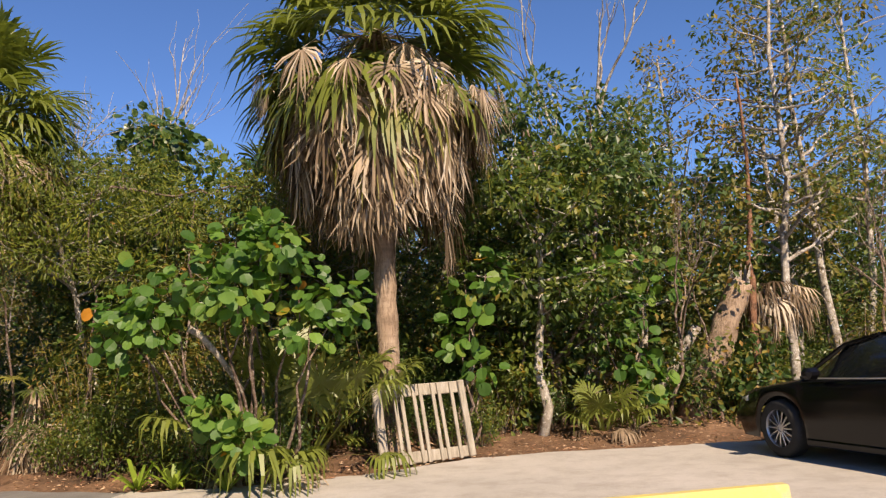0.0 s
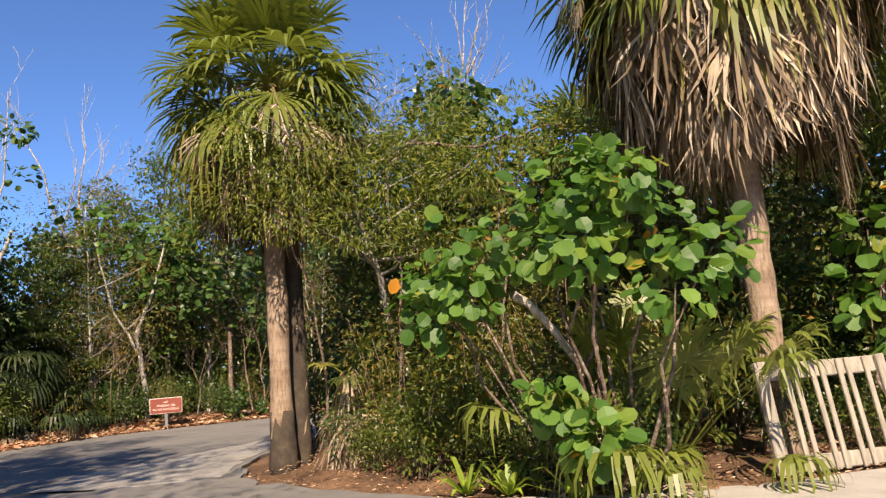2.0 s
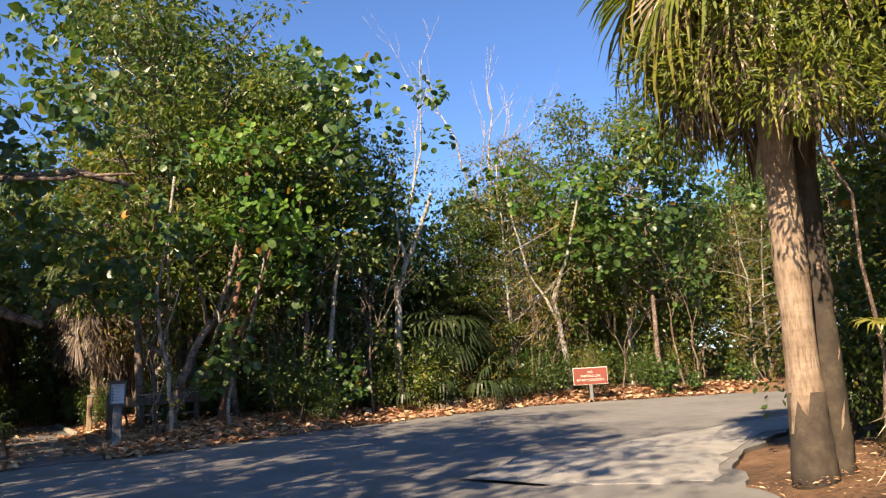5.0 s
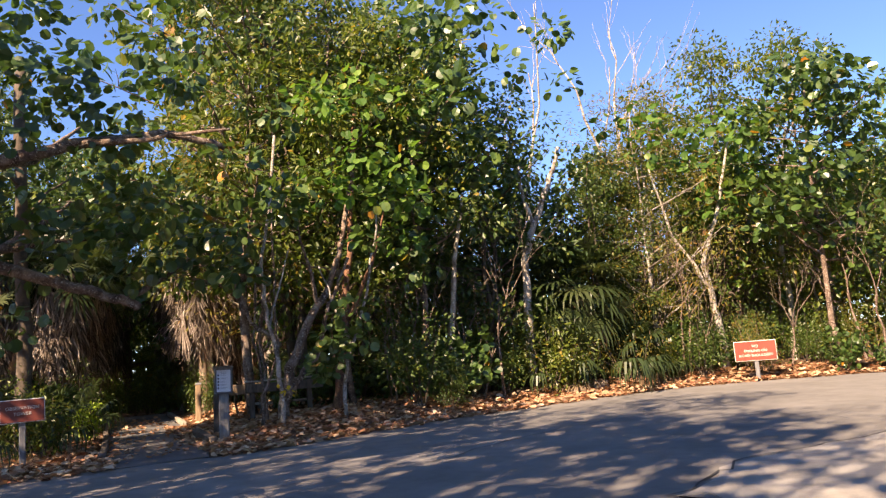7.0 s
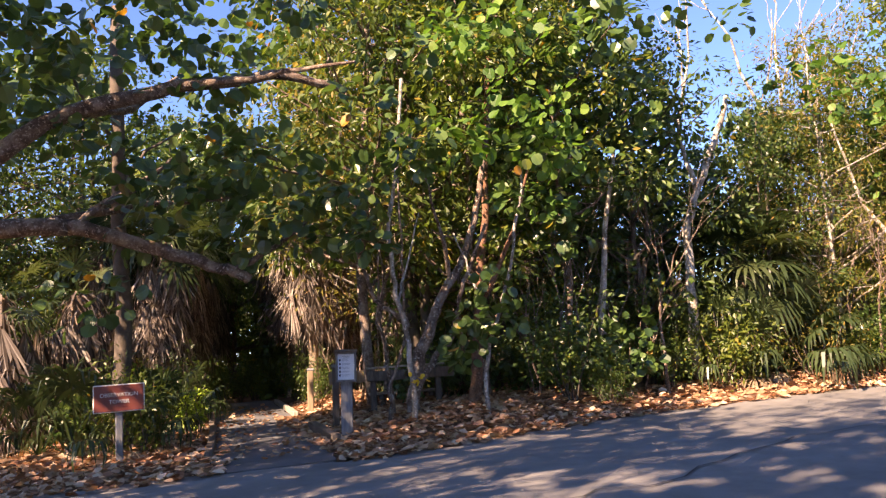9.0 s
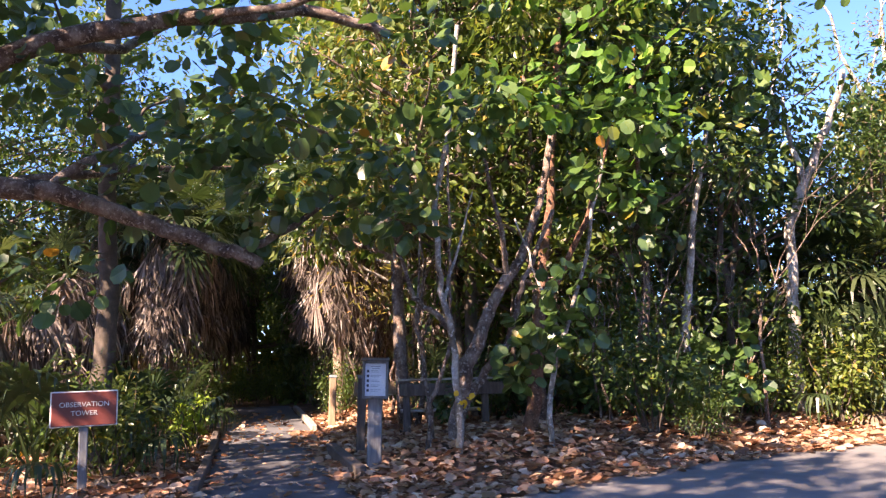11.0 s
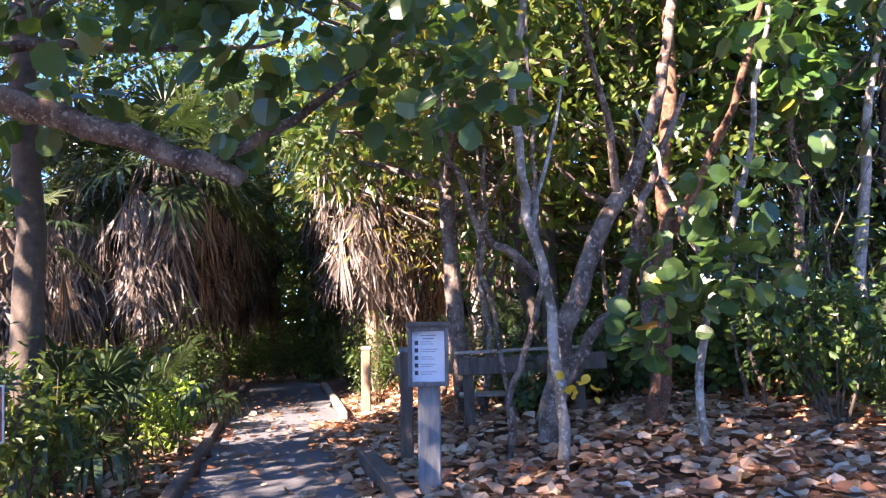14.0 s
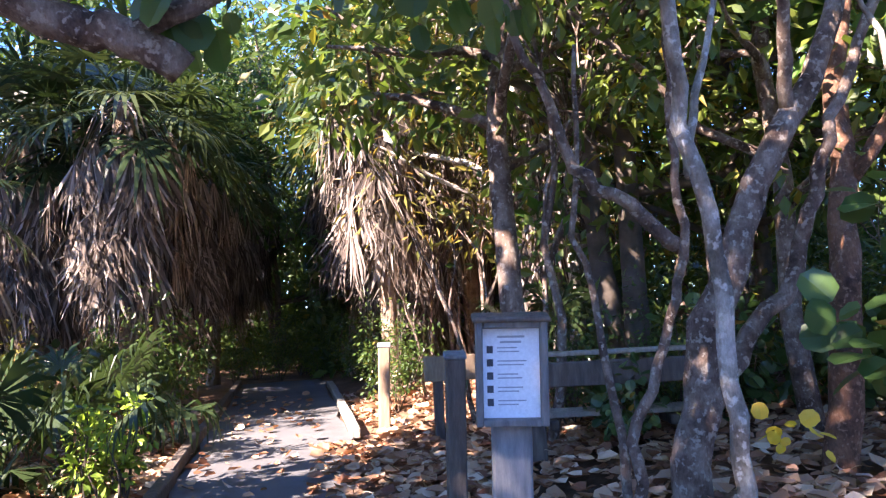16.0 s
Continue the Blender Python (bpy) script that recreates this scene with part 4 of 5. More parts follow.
def road_sign(label, m, lines, w=0.78, h=0.43, bottom=0.62, size=0.085):
    """A small routed board on a square post; it faces local -y."""
    ob = thing("sign", label, "sign", m)
    part("post", Shape().box((0.1, 0.1, bottom + h * 0.6 + 0.1), pose(0, 0.065, (bottom + h * 0.6) / 2 - 0.05), 0.012), M_WOOD_GREY, ob, "grey square timber post")
    b = part("board", Shape().box((w, 0.026, h), pose(0, 0, bottom + h / 2), 0.008), M_SIGN_WHITE, ob, "cream sign edge")
    part("face", Shape().box((w - 0.028, 0.012, h - 0.028), pose(0, -0.012, bottom + h / 2), 0.004), M_SIGN_RED, ob, "red-brown painted face")
    n = len(lines)
    for i, t in enumerate(lines):
        lettering(t, size, pose(0, -0.021, bottom + h / 2 + (n - 1) * size * 0.62 - i * size * 1.24, 90, 0, 0), M_SIGN_WHITE, ob)
    return ob


road_sign("red-brown wooden sign reading observation tower beside the path", pose(-22.5, 6.2, 0, 0, 0, 99), ["OBSERVATION", "TOWER"], 0.7, 0.4, 0.76, 0.078)
road_sign("red-brown no parking sign on a post at the road edge", pose(-21.75, 22.5, 0, 0, 0, 48), ["NO", "PARKING ON", "ROAD SHOULDERS"], 1.0, 0.5, 0.5, 0.092)


M_FRAME = surface("grey_brown_frame_wood", [(0.25, (0.1, 0.09, 0.085)), (0.5, (0.17, 0.16, 0.15)), (0.75, (0.26, 0.24, 0.22))], 4, 0.85, 40, 0.5, stretch=(6, 6, 1))


def notice_box(m):
    ob = thing("notice_board", "small grey notice box with paper sheet on a post", "notice board", m)
    part("post", Shape().box((0.19, 0.13, 1.15), pose(0, 0.09, 0.47), 0.012), M_WOOD_GREY, ob, "grey weathered timber post")
    z = 1.13
    part("back", Shape().box((0.33, 0.03, 0.48), pose(0, 0.03, z), 0.006), M_WOOD_DARK, ob)
    for nm, sx, sz, px, pz in (("frame", 0.035, 0.49, -0.152, 0), ("frame", 0.035, 0.49, 0.152, 0), ("frame", 0.269, 0.035, 0, 0.2275), ("frame", 0.269, 0.035, 0, -0.2275)):
        part(nm, Shape().box((sx, 0.11, sz), pose(px, -0.005, z + pz), 0.006), M_FRAME, ob)
    part("roof", Shape().box((0.37, 0.17, 0.025), pose(0, 0.0, z + 0.262, 8), 0.008), M_WOOD_DARK, ob, "dark sloping cap")
    part("sheet", Shape().box((0.27, 0.006, 0.42), pose(0, 0.008, z)), M_PAPER, ob, "white printed sheet")
    rr = R(3)
    for i in range(2):
        part("print_line", Shape().box((0.13 - 0.03 * i, 0.002, 0.01), pose(0, 0.003, z + 0.17 - 0.025 * i)), M_INK_GREY, ob)
    for k in range(5):
        part("symbol", Shape().box((0.03, 0.002, 0.034), pose(-0.1, 0.003, z + 0.11 - 0.062 * k), 0.0), M_INK, ob)
        for j in range(2):
            w = rr.uniform(0.09, 0.15)
            part("print_line", Shape().box((w, 0.002, 0.006), pose(-0.065 + w / 2, 0.003, z + 0.118 - 0.062 * k - 0.018 * j)), M_INK_GREY, ob)
    return ob


notice_box(pose(-22.9, 9.6, 0.03, 0, 2, 76))


def post(label, m, h, w, mat, cut=12.0):
    ob = thing("post", label, "post", m)
    sh = Shape().box((w, w, h + 0.1), pose(0, 0, h / 2 - 0.05), 0.012)
    part("shaft", sh, mat, ob)
    part("cap", Shape().box((w + 0.02, w + 0.02, 0.025), pose(0, 0, h + 0.02, cut), 0.006), M_WOOD_GREY, ob, "mossy slanted post top")
    return ob


post("dark timber post with mossy slanted top", pose(-24.4, 9.7, 0, 0, 2, 80), 1.14, 0.13, M_WOOD_DARK)
post("tan timber post with slanted top", pose(-28.6, 9.88, 0, 0, 2, 80), 1.03, 0.14, M_WOOD_TAN)


def rail(m):
    ob = thing("timber_bench", "dark weathered timber bench with plank back", "bench", m)
    for x in (-0.65, 0.65):
        part("leg", Shape().box((0.12, 0.12, 1.05), pose(x, 0, 0.47), 0.012), M_WOOD_DARK, ob)
    part("back_plank", Shape().box((1.75, 0.045, 0.2), pose(0.1, -0.085, 0.86), 0.01), M_WOOD_DARK, ob)
    part("top_cap", Shape().box((1.6, 0.16, 0.035), pose(0, 0, 1.02), 0.008), M_WOOD, ob, "pale weathered cap board")
    part("seat_plank", Shape().box((1.5, 0.3, 0.045), pose(0, 0.3, 0.5), 0.01), M_WOOD, ob, "pale weathered seat board")
    for x in (-0.5, 0.5):
        part("bracket", Shape().box((0.08, 0.34, 0.08), pose(x, 0.24, 0.43), 0.01), M_WOOD_DARK, ob)
    return ob


rail(pose(-25.3, 11.3, -0.21, 0, 0, 78))
lb = thing("plank_rail", "pale sunlit plank rail on short posts", "rail", pose(-27.2, 10.95, -0.14, 0, 0, 85))
for x in (-0.7, 0.7):
    part("post", Shape().box((0.1, 0.1, 0.95), pose(x, 0, 0.42), 0.01), M_WOOD_DARK, lb)
part("plank", Shape().box((1.7, 0.04, 0.26), pose(0, -0.07, 0.8), 0.01), M_WOOD_TAN, lb)


def wood_gate(a, b, h, m_tilt):
    """A loose slatted gate leaning by the lot: stiles, rails and paired slats."""
    a, b = Vector(a), Vector(b)
    d = b - a
    w = d.length
    ob = thing("wooden_gate", "grey weathered slatted wooden gate leaning on the thicket", "gate", Matrix.Translation(a) @ pose(0, 0, 0, 0, 0, float(np.degrees(np.arctan2(d.y, d.x)))) @ pose(0, 0, 0.01, -m_tilt, 0, 0))
    part("stile", Shape().box((0.13, 0.07, h), pose(0.06, 0, h / 2, 0, -2, 0), 0.012), M_WOOD, ob)
    part("stile", Shape().box((0.1, 0.06, h * 0.97), pose(w - 0.05, 0, h / 2, 0, -4, 0), 0.012), M_WOOD, ob)
    part("top_rail", Shape().box((w - 0.1, 0.05, 0.17), pose(w / 2 - 0.02, 0.055, h - 0.11, 0, 0, 0), 0.012), M_WOOD, ob)
    part("bottom_rail", Shape().box((w - 0.1, 0.05, 0.16), pose(w / 2, 0.055, 0.1), 0.012), M_WOOD, ob)
    for i, x in enumerate((0.36, 0.47, 0.68, 0.79, 1.0, 1.11, 1.32)):
        part("slat", Shape().box((0.055, 0.03, h * 0.97), pose(x * w / 1.55, 0.012, h / 2 - 0.01, 0, -3.0 - 0.4 * (i % 3), 0), 0.006), M_WOOD, ob)
    return ob


wood_gate((-2.27, 12.9, 0), (-1.09, 13.83, 0), 1.14, 7)

# yellow wheel stop lettered on its front
ws = thing("wheel_stop", "worn yellow concrete wheel stop lettered no parking", "wheel stop", pose(1.32, 10.0, 0.018, 0, 0, 17))
prof = [(-0.09, 0), (-0.075, 0.1), (-0.05, 0.12), (0.05, 0.12), (0.075, 0.1), (0.09, 0)]
V = [(x, y, z) for x in (-1.0, 1.0) for y, z in prof]
sh = Shape().add(V, [(i, i + 1, i + 7, i + 6) for i in range(5)])
sh.f[4].append(np.array([(0, 5, 4, 1), (1, 4, 3, 2), (6, 7, 10, 11), (7, 8, 9, 10)]))
part("block", sh, M_YELLOW, ws)
lettering("NO PARKING", 0.085, pose(-0.35, -0.087, 0.052, 81, 0, 0), M_INK, ws)

# ---------------------------------------------------------------- parked car
M_CAR = base_mat("black_car_paint", 0.16, 0.0, 0.3)[0]
M_CAR.node_tree.nodes["Principled BSDF"].inputs["Base Color"].default_value = (0.004, 0.004, 0.005, 1)
M_CAR.node_tree.nodes["Principled BSDF"].inputs["Coat Weight"].default_value = 0.0
M_GLASS = base_mat("dark_car_glass", 0.05, 0.0, 0.6)[0]
M_GLASS.node_tree.nodes["Principled BSDF"].inputs["Base Color"].default_value = (0.01, 0.012, 0.014, 1)
M_TYRE = surface("tyre_rubber", [(0.3, (0.02, 0.02, 0.02)), (0.7, (0.035, 0.035, 0.035))], 9, 0.85, 60, 0.3)
M_RIM = surface("alloy_rim", [(0.3, (0.5, 0.5, 0.52)), (0.7, (0.62, 0.62, 0.64))], 5, 0.3, 60, 0.03, metal=0.9)
M_LAMP = base_mat("lamp_lens", 0.08, 0.0, 0.6)[0]
M_LAMP.node_tree.nodes["Principled BSDF"].inputs["Base Color"].default_value = (0.35, 0.36, 0.38, 1)


def loft(rows, close=True):
    """Rows of equal-length outlines joined into a skin."""
    k = len(rows[0])
    sh = Shape()
    F = [(i * k + j, i * k + j + 1, (i + 1) * k + j + 1, (i + 1) * k + j) for i in range(len(rows) - 1) for j in range(k - 1)]
    sh.add(np.concatenate([np.asarray(r, float) for r in rows]), F)
    return sh


def car(m, s=1.0):
    """A low saloon; local +x is the nose, z up, wheels on z = 0."""
    ob = thing("car", "black saloon car with silver multi-spoke wheels parked on the lot", "car", m)
    wr, fx, rx = 0.345, 1.42, -1.42
    def low(x):
        z = 0.2
        for c in (fx, rx):
            q = 0.4 ** 2 - (x - c) ** 2
            if q > 0:
                z = max(z, 0.335 + q ** 0.5)
        return z
    xs = np.concatenate([[-2.42, -2.36, -2.2], np.linspace(-1.9, 1.9, 77), [2.1, 2.25, 2.35, 2.4]])
    rows = []
    for x in xs:
        f = abs(x) / 2.42
        hw = 0.92 * (1 - 0.30 * max(0, f - 0.72) ** 1.2 * 2.2)
        belt = np.interp(x, [-2.42, -2.2, -1.2, 0.6, 1.1, 2.0, 2.3, 2.42], [0.72, 0.98, 1.0, 0.95, 0.92, 0.8, 0.68, 0.5])
        lo = min(low(x), belt - 0.06)
        if f > 0.97:
            lo = 0.36
        top = belt + np.interp(x, [-2.42, -1.6, 0.9, 1.6, 2.42], [0.0, 0.03, 0.06, 0.05, 0.0])
        half = [(hw * 0.97, lo), (hw, lo + (belt - lo) * 0.3), (hw * 1.0, lo + (belt - lo) * 0.6), (hw * 0.975, lo + (belt - lo) * 0.88), (hw * 0.93, belt), (hw * 0.6, top - 0.008), (0, top)]
        rows.append([(x, y, z) for y, z in half] + [(x, -y, z) for y, z in half[-2::-1]])
    part("body", loft(rows), M_CAR, ob, "glossy black body", True)
    part("underbody", Shape().box((4.3, 1.5, 0.25), pose(0, 0, 0.36), 0.05), M_TYRE, ob, "dark underside")
    gx_ = [-1.95, -1.5, -0.9, 0.0, 0.45, 1.05]
    gz = [1.02, 1.28, 1.42, 1.44, 1.36, 0.98]
    rows = [[(x, y * k, z) for y, z, k in ((0.86, 0.93, 1), (0.72, z1 - 0.07, 1), (0.62, z1, 1), (0, z1 + 0.015, 1), (-0.62, z1, 1), (-0.72, z1 - 0.07, 1), (-0.86, 0.93, 1))] for x, z1 in zip(gx_, gz)]
    part("window_glass", loft(rows), M_GLASS, ob, "dark tinted glass", True)
    rows = [[(x, y, z1 + 0.012) for y in (0.64, 0.3, 0, -0.3, -0.64)] for x, z1 in zip(gx_[1:5], gz[1:5])]
    part("roof", loft(rows), M_CAR, ob, "", True)
    for y in (-1, 1):
        part("pillar", Shape().tube([(1.05, 0.84 * y, 0.95), (0.45, 0.71 * y, 1.33), (0.0, 0.66 * y, 1.43)], 0.028, 6), M_CAR, ob)
        part("mirror", Shape().box((0.16, 0.2, 0.13), pose(0.72, 0.99 * y, 1.02), 0.045), M_CAR, ob)
        part("headlight", Shape().box((0.3, 0.3, 0.12), pose(2.12, 0.68 * y, 0.66, 0, 6, -22 * y), 0.04), M_LAMP, ob, "clear headlight")
        part("sill", Shape().box((2.0, 0.06, 0.09), pose(0, 0.89 * y, 0.22), 0.02), M_CAR, ob)
        part("chrome_strip", Shape().tube([(0.95, 0.868 * y, 0.955), (0, 0.868 * y, 0.97), (-1.5, 0.84 * y, 1.0)], 0.009, 5), M_RIM, ob, "bright window strip")
    for cx in (fx, rx):
        for y in (-1, 1):
            side = pose(cx, 0.83 * y, wr, 90 * y, 0, 0)
            ty = part("tyre", Shape().lathe([(0.225, 0.11), (0.31, 0.115), (0.338, 0.095), (wr, 0.05), (wr, -0.05), (0.338, -0.095), (0.31, -0.115), (0.225, -0.11)], 36, pose(cx, 0.83 * y, wr, -90, 0, 0)), M_TYRE, ob, "", True)
            rm = Shape().lathe([(0.235, 0.105), (0.225, 0.08), (0.215, -0.08), (0.235, -0.105)], 30, pose(cx, 0.83 * y, wr, -90, 0, 0))
            rm.lathe([(0.0, 0.075 * 1), (0.05, 0.075), (0.055, 0.03)], 14, pose(cx, 0.83 * y, wr, -90 * y, 0, 0))
            for i in range(14):
                rm.box((0.19, 0.018, 0.02), pose(cx, 0.83 * y, wr, -90 * y, 0, 0) @ pose(0, 0, 0, 0, 0, i * 360 / 14) @ pose(0.135, 0, 0.07, 0, 5, 0), 0.004)
            part("rim", rm, M_RIM, ty, "silver multi-spoke alloy rim")
    return ob


_nose = Vector((-0.42, 0.905, 0))
_c = Vector((2.89, 12.75, 0.018)) - _nose * 1.42 + Vector((0.905, 0.42, 0)) * 0.86 + Vector((0.1, 0, 0))
car(Matrix.Translation(_c) @ pose(0, 0, 0, 0, 0, float(np.degrees(np.arctan2(_nose.y, _nose.x)))) @ Matrix.Scale(1.02, 4))

# ---------------------------------------------------------------- plants at the thicket's edge
def grape_bush(label, rng, m, lobes, n_stem, leaf, per, mat=None, category="shrub"):
    """A spreading sea grape: pale crooked stems and big round leaves in loose sprays."""
    ob = thing("sea_grape_bush", label, category, m)
    centres, radii = [], []
    for i, (x, y, z, r) in enumerate(lobes):
        centres.append(np.array((x, y, z)))
        radii.append(r)
        st = wander(rng, (0.25 * x, 0.25 * y, -0.05), (x, y, z), 7, 0.09)
        part("stem", Shape().tube(st, np.linspace(0.028, 0.008, 7), 6, cap=False), M_BARK, ob, "", True)
    P, X, Z, S = clump_leaves(rng, centres, radii, per, leaf, 0.85)
    Z = Z + np.array((0, -0.12, 0))
    P[:, 2] = np.maximum(P[:, 2], 0.08)
    new_crown(ob, scatter("foliage", ROUND, P, X + np.array((0, 0, -0.4)), Z, S, mat or M_GRAPE), "foliage")
    return ob


rng = R(71)
grape_bush("bright green sea grape bush with large round leaves", rng, pose(-3.90, 12.50, 0),
           [(-1.3, -0.9, 2.0, 0.55), (-0.7, -1.0, 2.5, 0.6), (0.0, -1.1, 2.6, 0.6), (0.6, -1.0, 2.8, 0.55), (1.0, -0.9, 2.4, 0.5), (0.3, -1.2, 2.35, 0.5), (1.2, -1.1, 1.9, 0.4), (-0.9, -1.1, 2.1, 0.4), (0.1, -0.7, 3.1, 0.4),
            (0.0, -1.3, 0.95, 0.25), (0.4, -1.3, 0.6, 0.3), (0.9, -1.2, 2.9, 0.35), (-1.6, -0.6, 2.3, 0.35), (1.5, -0.8, 2.2, 0.4), (0.5, -0.6, 3.2, 0.3)], 9, 0.155, 66)
limb = part("fallen_limb", Shape().tube(wander(rng, (-4.31, 11.5, 2.02), (-3.85, 12.05, 1.2), 7, 0.03), np.linspace(0.045, 0.03, 7), 8), M_BARK_PALE, None, "", True)
tagged(limb, "pale dead limb caught in the sea grape bush", "branch")
grape_bush("young sea grape sprig climbing beside the palm", rng, pose(-1.25, 14.60, 0), [(0.0, -0.2, 1.5, 0.35), (0.15, -0.25, 1.9, 0.35), (0.1, -0.1, 2.4, 0.35), (0.3, -0.2, 1.2, 0.3), (0.45, 0, 2.7, 0.35)], 5, 0.2, 22)
grape_bush("sea grape with wide leaves under dark bush", rng, pose(1.40, 15.96, 0), [(0.0, -0.2, 1.2, 0.5), (0.3, -0.2, 0.8, 0.4), (0.1, -0.1, 1.9, 0.5), (-0.4, 0, 2.6, 0.5), (0.5, 0, 2.5, 0.5)], 5, 0.2, 30)

palmetto("young_palm", "young fan palm with long drooping green fronds beside the gate", R(72), pose(-3.3, 12.75, 0), 26, 1.75, 0.8, 0.9, 5, mat=M_FROND)
palmetto("palmetto", "low palmetto with drooping fans beside the gate", R(73), pose(-3.75, 12.3, 0), 12, 0.75, 0.65, 1.0, 3)
palmetto("palmetto", "small palmetto under the dark bush", R(74), pose(0.85, 15.23, 0), 10, 0.65, 0.6, 0.8, 4)
palm("stunted_palm", "stunted palm hung with dry tan fans beside the ringed trunk", R(75), pose(-7.75, 13.4, 0, 0, 0, 40), 1.15, 0.09, 0.75, 4, 2, 30, 1.5, 0.22, singly=False, limp=0.75)
palmetto("palmetto", "tall dark palmetto at the road edge", R(76), pose(-24.37, 19.07, 0), 22, 1.9, 0.9, 0.9, 8, mat=M_FROND_SHADED)
palmetto("palmetto", "tall dark palmetto among pale trunks", R(77), pose(-24.71, 20.18, 0), 20, 2.2, 0.9, 0.9, 8, mat=M_FROND_SHADED)
palmetto("palmetto", "palmetto with hanging fans beside the path", R(78), pose(-25.55, 6.44, 0), 14, 1.3, 0.75, 1.1, 16, mat=M_FROND_SHADED)
palmetto("palmetto", "palmetto behind the wooden sign", R(79), pose(-23.70, 5.51, 0), 16, 1.6, 0.75, 1.0, 6, mat=M_FROND_SHADED)
palmetto("palmetto", "dark palmetto in the shade of the sea grape", R(180), pose(-24.96, 4.77, 0), 12, 1.5, 0.75, 1.0, 4, mat=M_FROND_SHADED)
palmetto("palmetto", "palmetto with hanging fans deep by the path", R(80), pose(-27.73, 6.63, 0), 12, 1.2, 0.7, 1.1, 18, mat=M_FROND_SHADED)
palmetto("palmetto", "palmetto beyond the timber rail", R(81), pose(-27.98, 12.19, 0), 16, 1.3, 0.75, 1.0, 6, mat=M_FROND_SHADED)

bush = tree("dark_bush", "tall glossy dark green bush beside the big palm", R(82), pose(0.40, 16.70, 0), 6.6, 1.7, 0.12, 40, 230, 0.15, OVAL, M_LEAF_DARK, M_BARK, 0.07, stems=3, clump_r=0.7, category="bush")
tree("white_trunked_tree", "small tree with pale crooked trunk", R(83), pose(-0.12, 15.4, 0), 5.6, 1.4, 0.45, 22, 170, 0.14, OVAL, M_LEAF, M_BARK_PALE, 0.085, lean=(0.25, 0.3), clump_r=0.6)
for i, (x, y, h, ln) in enumerate(((4.40, 17.33, 9.5, 0.3), (5.60, 18.38, 11.0, -0.3), (5.10, 19.43, 10.0, -0.2), (6.80, 20.06, 11.0, 0.4), (2.70, 19.64, 8.5, 0.2), (1.80, 18.59, 7.2, 0.3))):
    tree("slender_tree", "slender pale-stemmed tree with sparse foliage", R(84 + i), pose(x, y, 0), h, 1.5, 0.3, 30, 130, 0.13, OVAL, M_LEAF if i % 2 else M_LEAF_OLIVE, M_BARK_PALE, 0.085, lean=(ln, 0.2), bare=0.5, clump_r=0.5, group="slender trees")
for i, (x, y, h) in enumerate(((-10.65, 18.80, 9.5), (-8.85, 18.27, 8.8), (-3.70, 19.01, 7.5), (-24.62, 27.15, 10.0), (-27.98, 19.84, 13.5), (0.90, 18.59, 10.0), (-22.94, 34.03, 9), (-27.56, 23.28, 12.5))):
    bare_tree("bare_tree", "leafless pale tree with fine twigs", R(95 + i), pose(x, y, 0), h, 0.09, M_BARK_PALE, (0.3, 0.2), group="bare trees")

# vine foliage draped over the second palm and the thicket next to it
P, X, Z, S = clump_leaves(R(110), [np.array(c) for c in ((-8.85, 12.55, 4.0), (-8.25, 12.65, 4.3), (-7.64, 12.70, 4.0), (-7.16, 12.78, 4.5), (-9.35, 12.55, 4.2), (-9.75, 12.75, 3.7), (-6.55, 13.03, 3.9), (-5.94, 13.08, 4.4), (-8.13, 12.52, 3.6), (-5.46, 13.26, 3.8), (-8.55, 12.45, 4.7), (-4.85, 13.41, 4.4), (-4.24, 13.46, 4.0), (-7.04, 12.85, 3.3), (-6.06, 13.11, 3.0))], [0.7] * 15, 800, 0.075, 0.6)
vine = thing("vine", "fine-leaved yellow-green vine draped over the palm", "vine")
new_crown(vine, scatter("foliage", SLIM, P, X, Z, S * 1.3, leaf_mat("vine_leaf", [(0, (0.09, 0.13, 0.02)), (0.6, (0.16, 0.2, 0.03)), (1, (0.26, 0.26, 0.04))], 0.5, 0.4)), "foliage")
sh = Shape()
for a, b_ in (((-8.45, 13.85, 0), (-8.25, 12.75, 4.2)), ((-7.28, 13.71, 0), (-6.55, 12.93, 4.2)), ((-5.82, 13.75, 0), (-5.09, 13.37, 4.2)), ((-8.25, 12.75, 4.2), (-9.65, 12.65, 3.9)), ((-6.55, 12.93, 4.1), (-4.24, 13.36, 4.2))):
    sh.tube(wander(R(111), a, b_, 9, 0.08), np.linspace(0.025, 0.012, 9), 5, cap=False)
part("stem", sh, M_BARK, vine, "", True)

# broken leaning trunk and rusty snag
sn = thing("broken_trunk", "broken pale trunk leaning in the undergrowth", "fallen trunk", pose(2.45, 16.95, 0))
g = R(112)
part("trunk", Shape().tube(wander(g, (0, 0, -0.1), (1.15, 0.2, 2.35), 9, 0.02), 0.26 * np.linspace(1.05, 0.85, 9), 12, rough=0.2, rng=g), M_PALM_BARK, sn, "", True)
for k in range(7):
    a = k * 0.9
    part("splinter", Shape().tube([(1.1 + 0.16 * np.cos(a), 0.2 + 0.16 * np.sin(a), 2.2), (1.2 + 0.2 * np.cos(a), 0.22 + 0.2 * np.sin(a), 2.5 + 0.25 * g.random())], [0.06, 0.008], 5), M_BARK_PALE, sn)
part("prop", Shape().tube(wander(g, (-0.75, 0.1, -0.05), (0.3, 0.15, 1.6), 6, 0.03), 0.09, 8), M_BARK_PALE, sn, "", True)
sg = thing("snag", "rusty red-brown dead snag with stringy bark", "dead tree", pose(3.75, 17.2, 0))
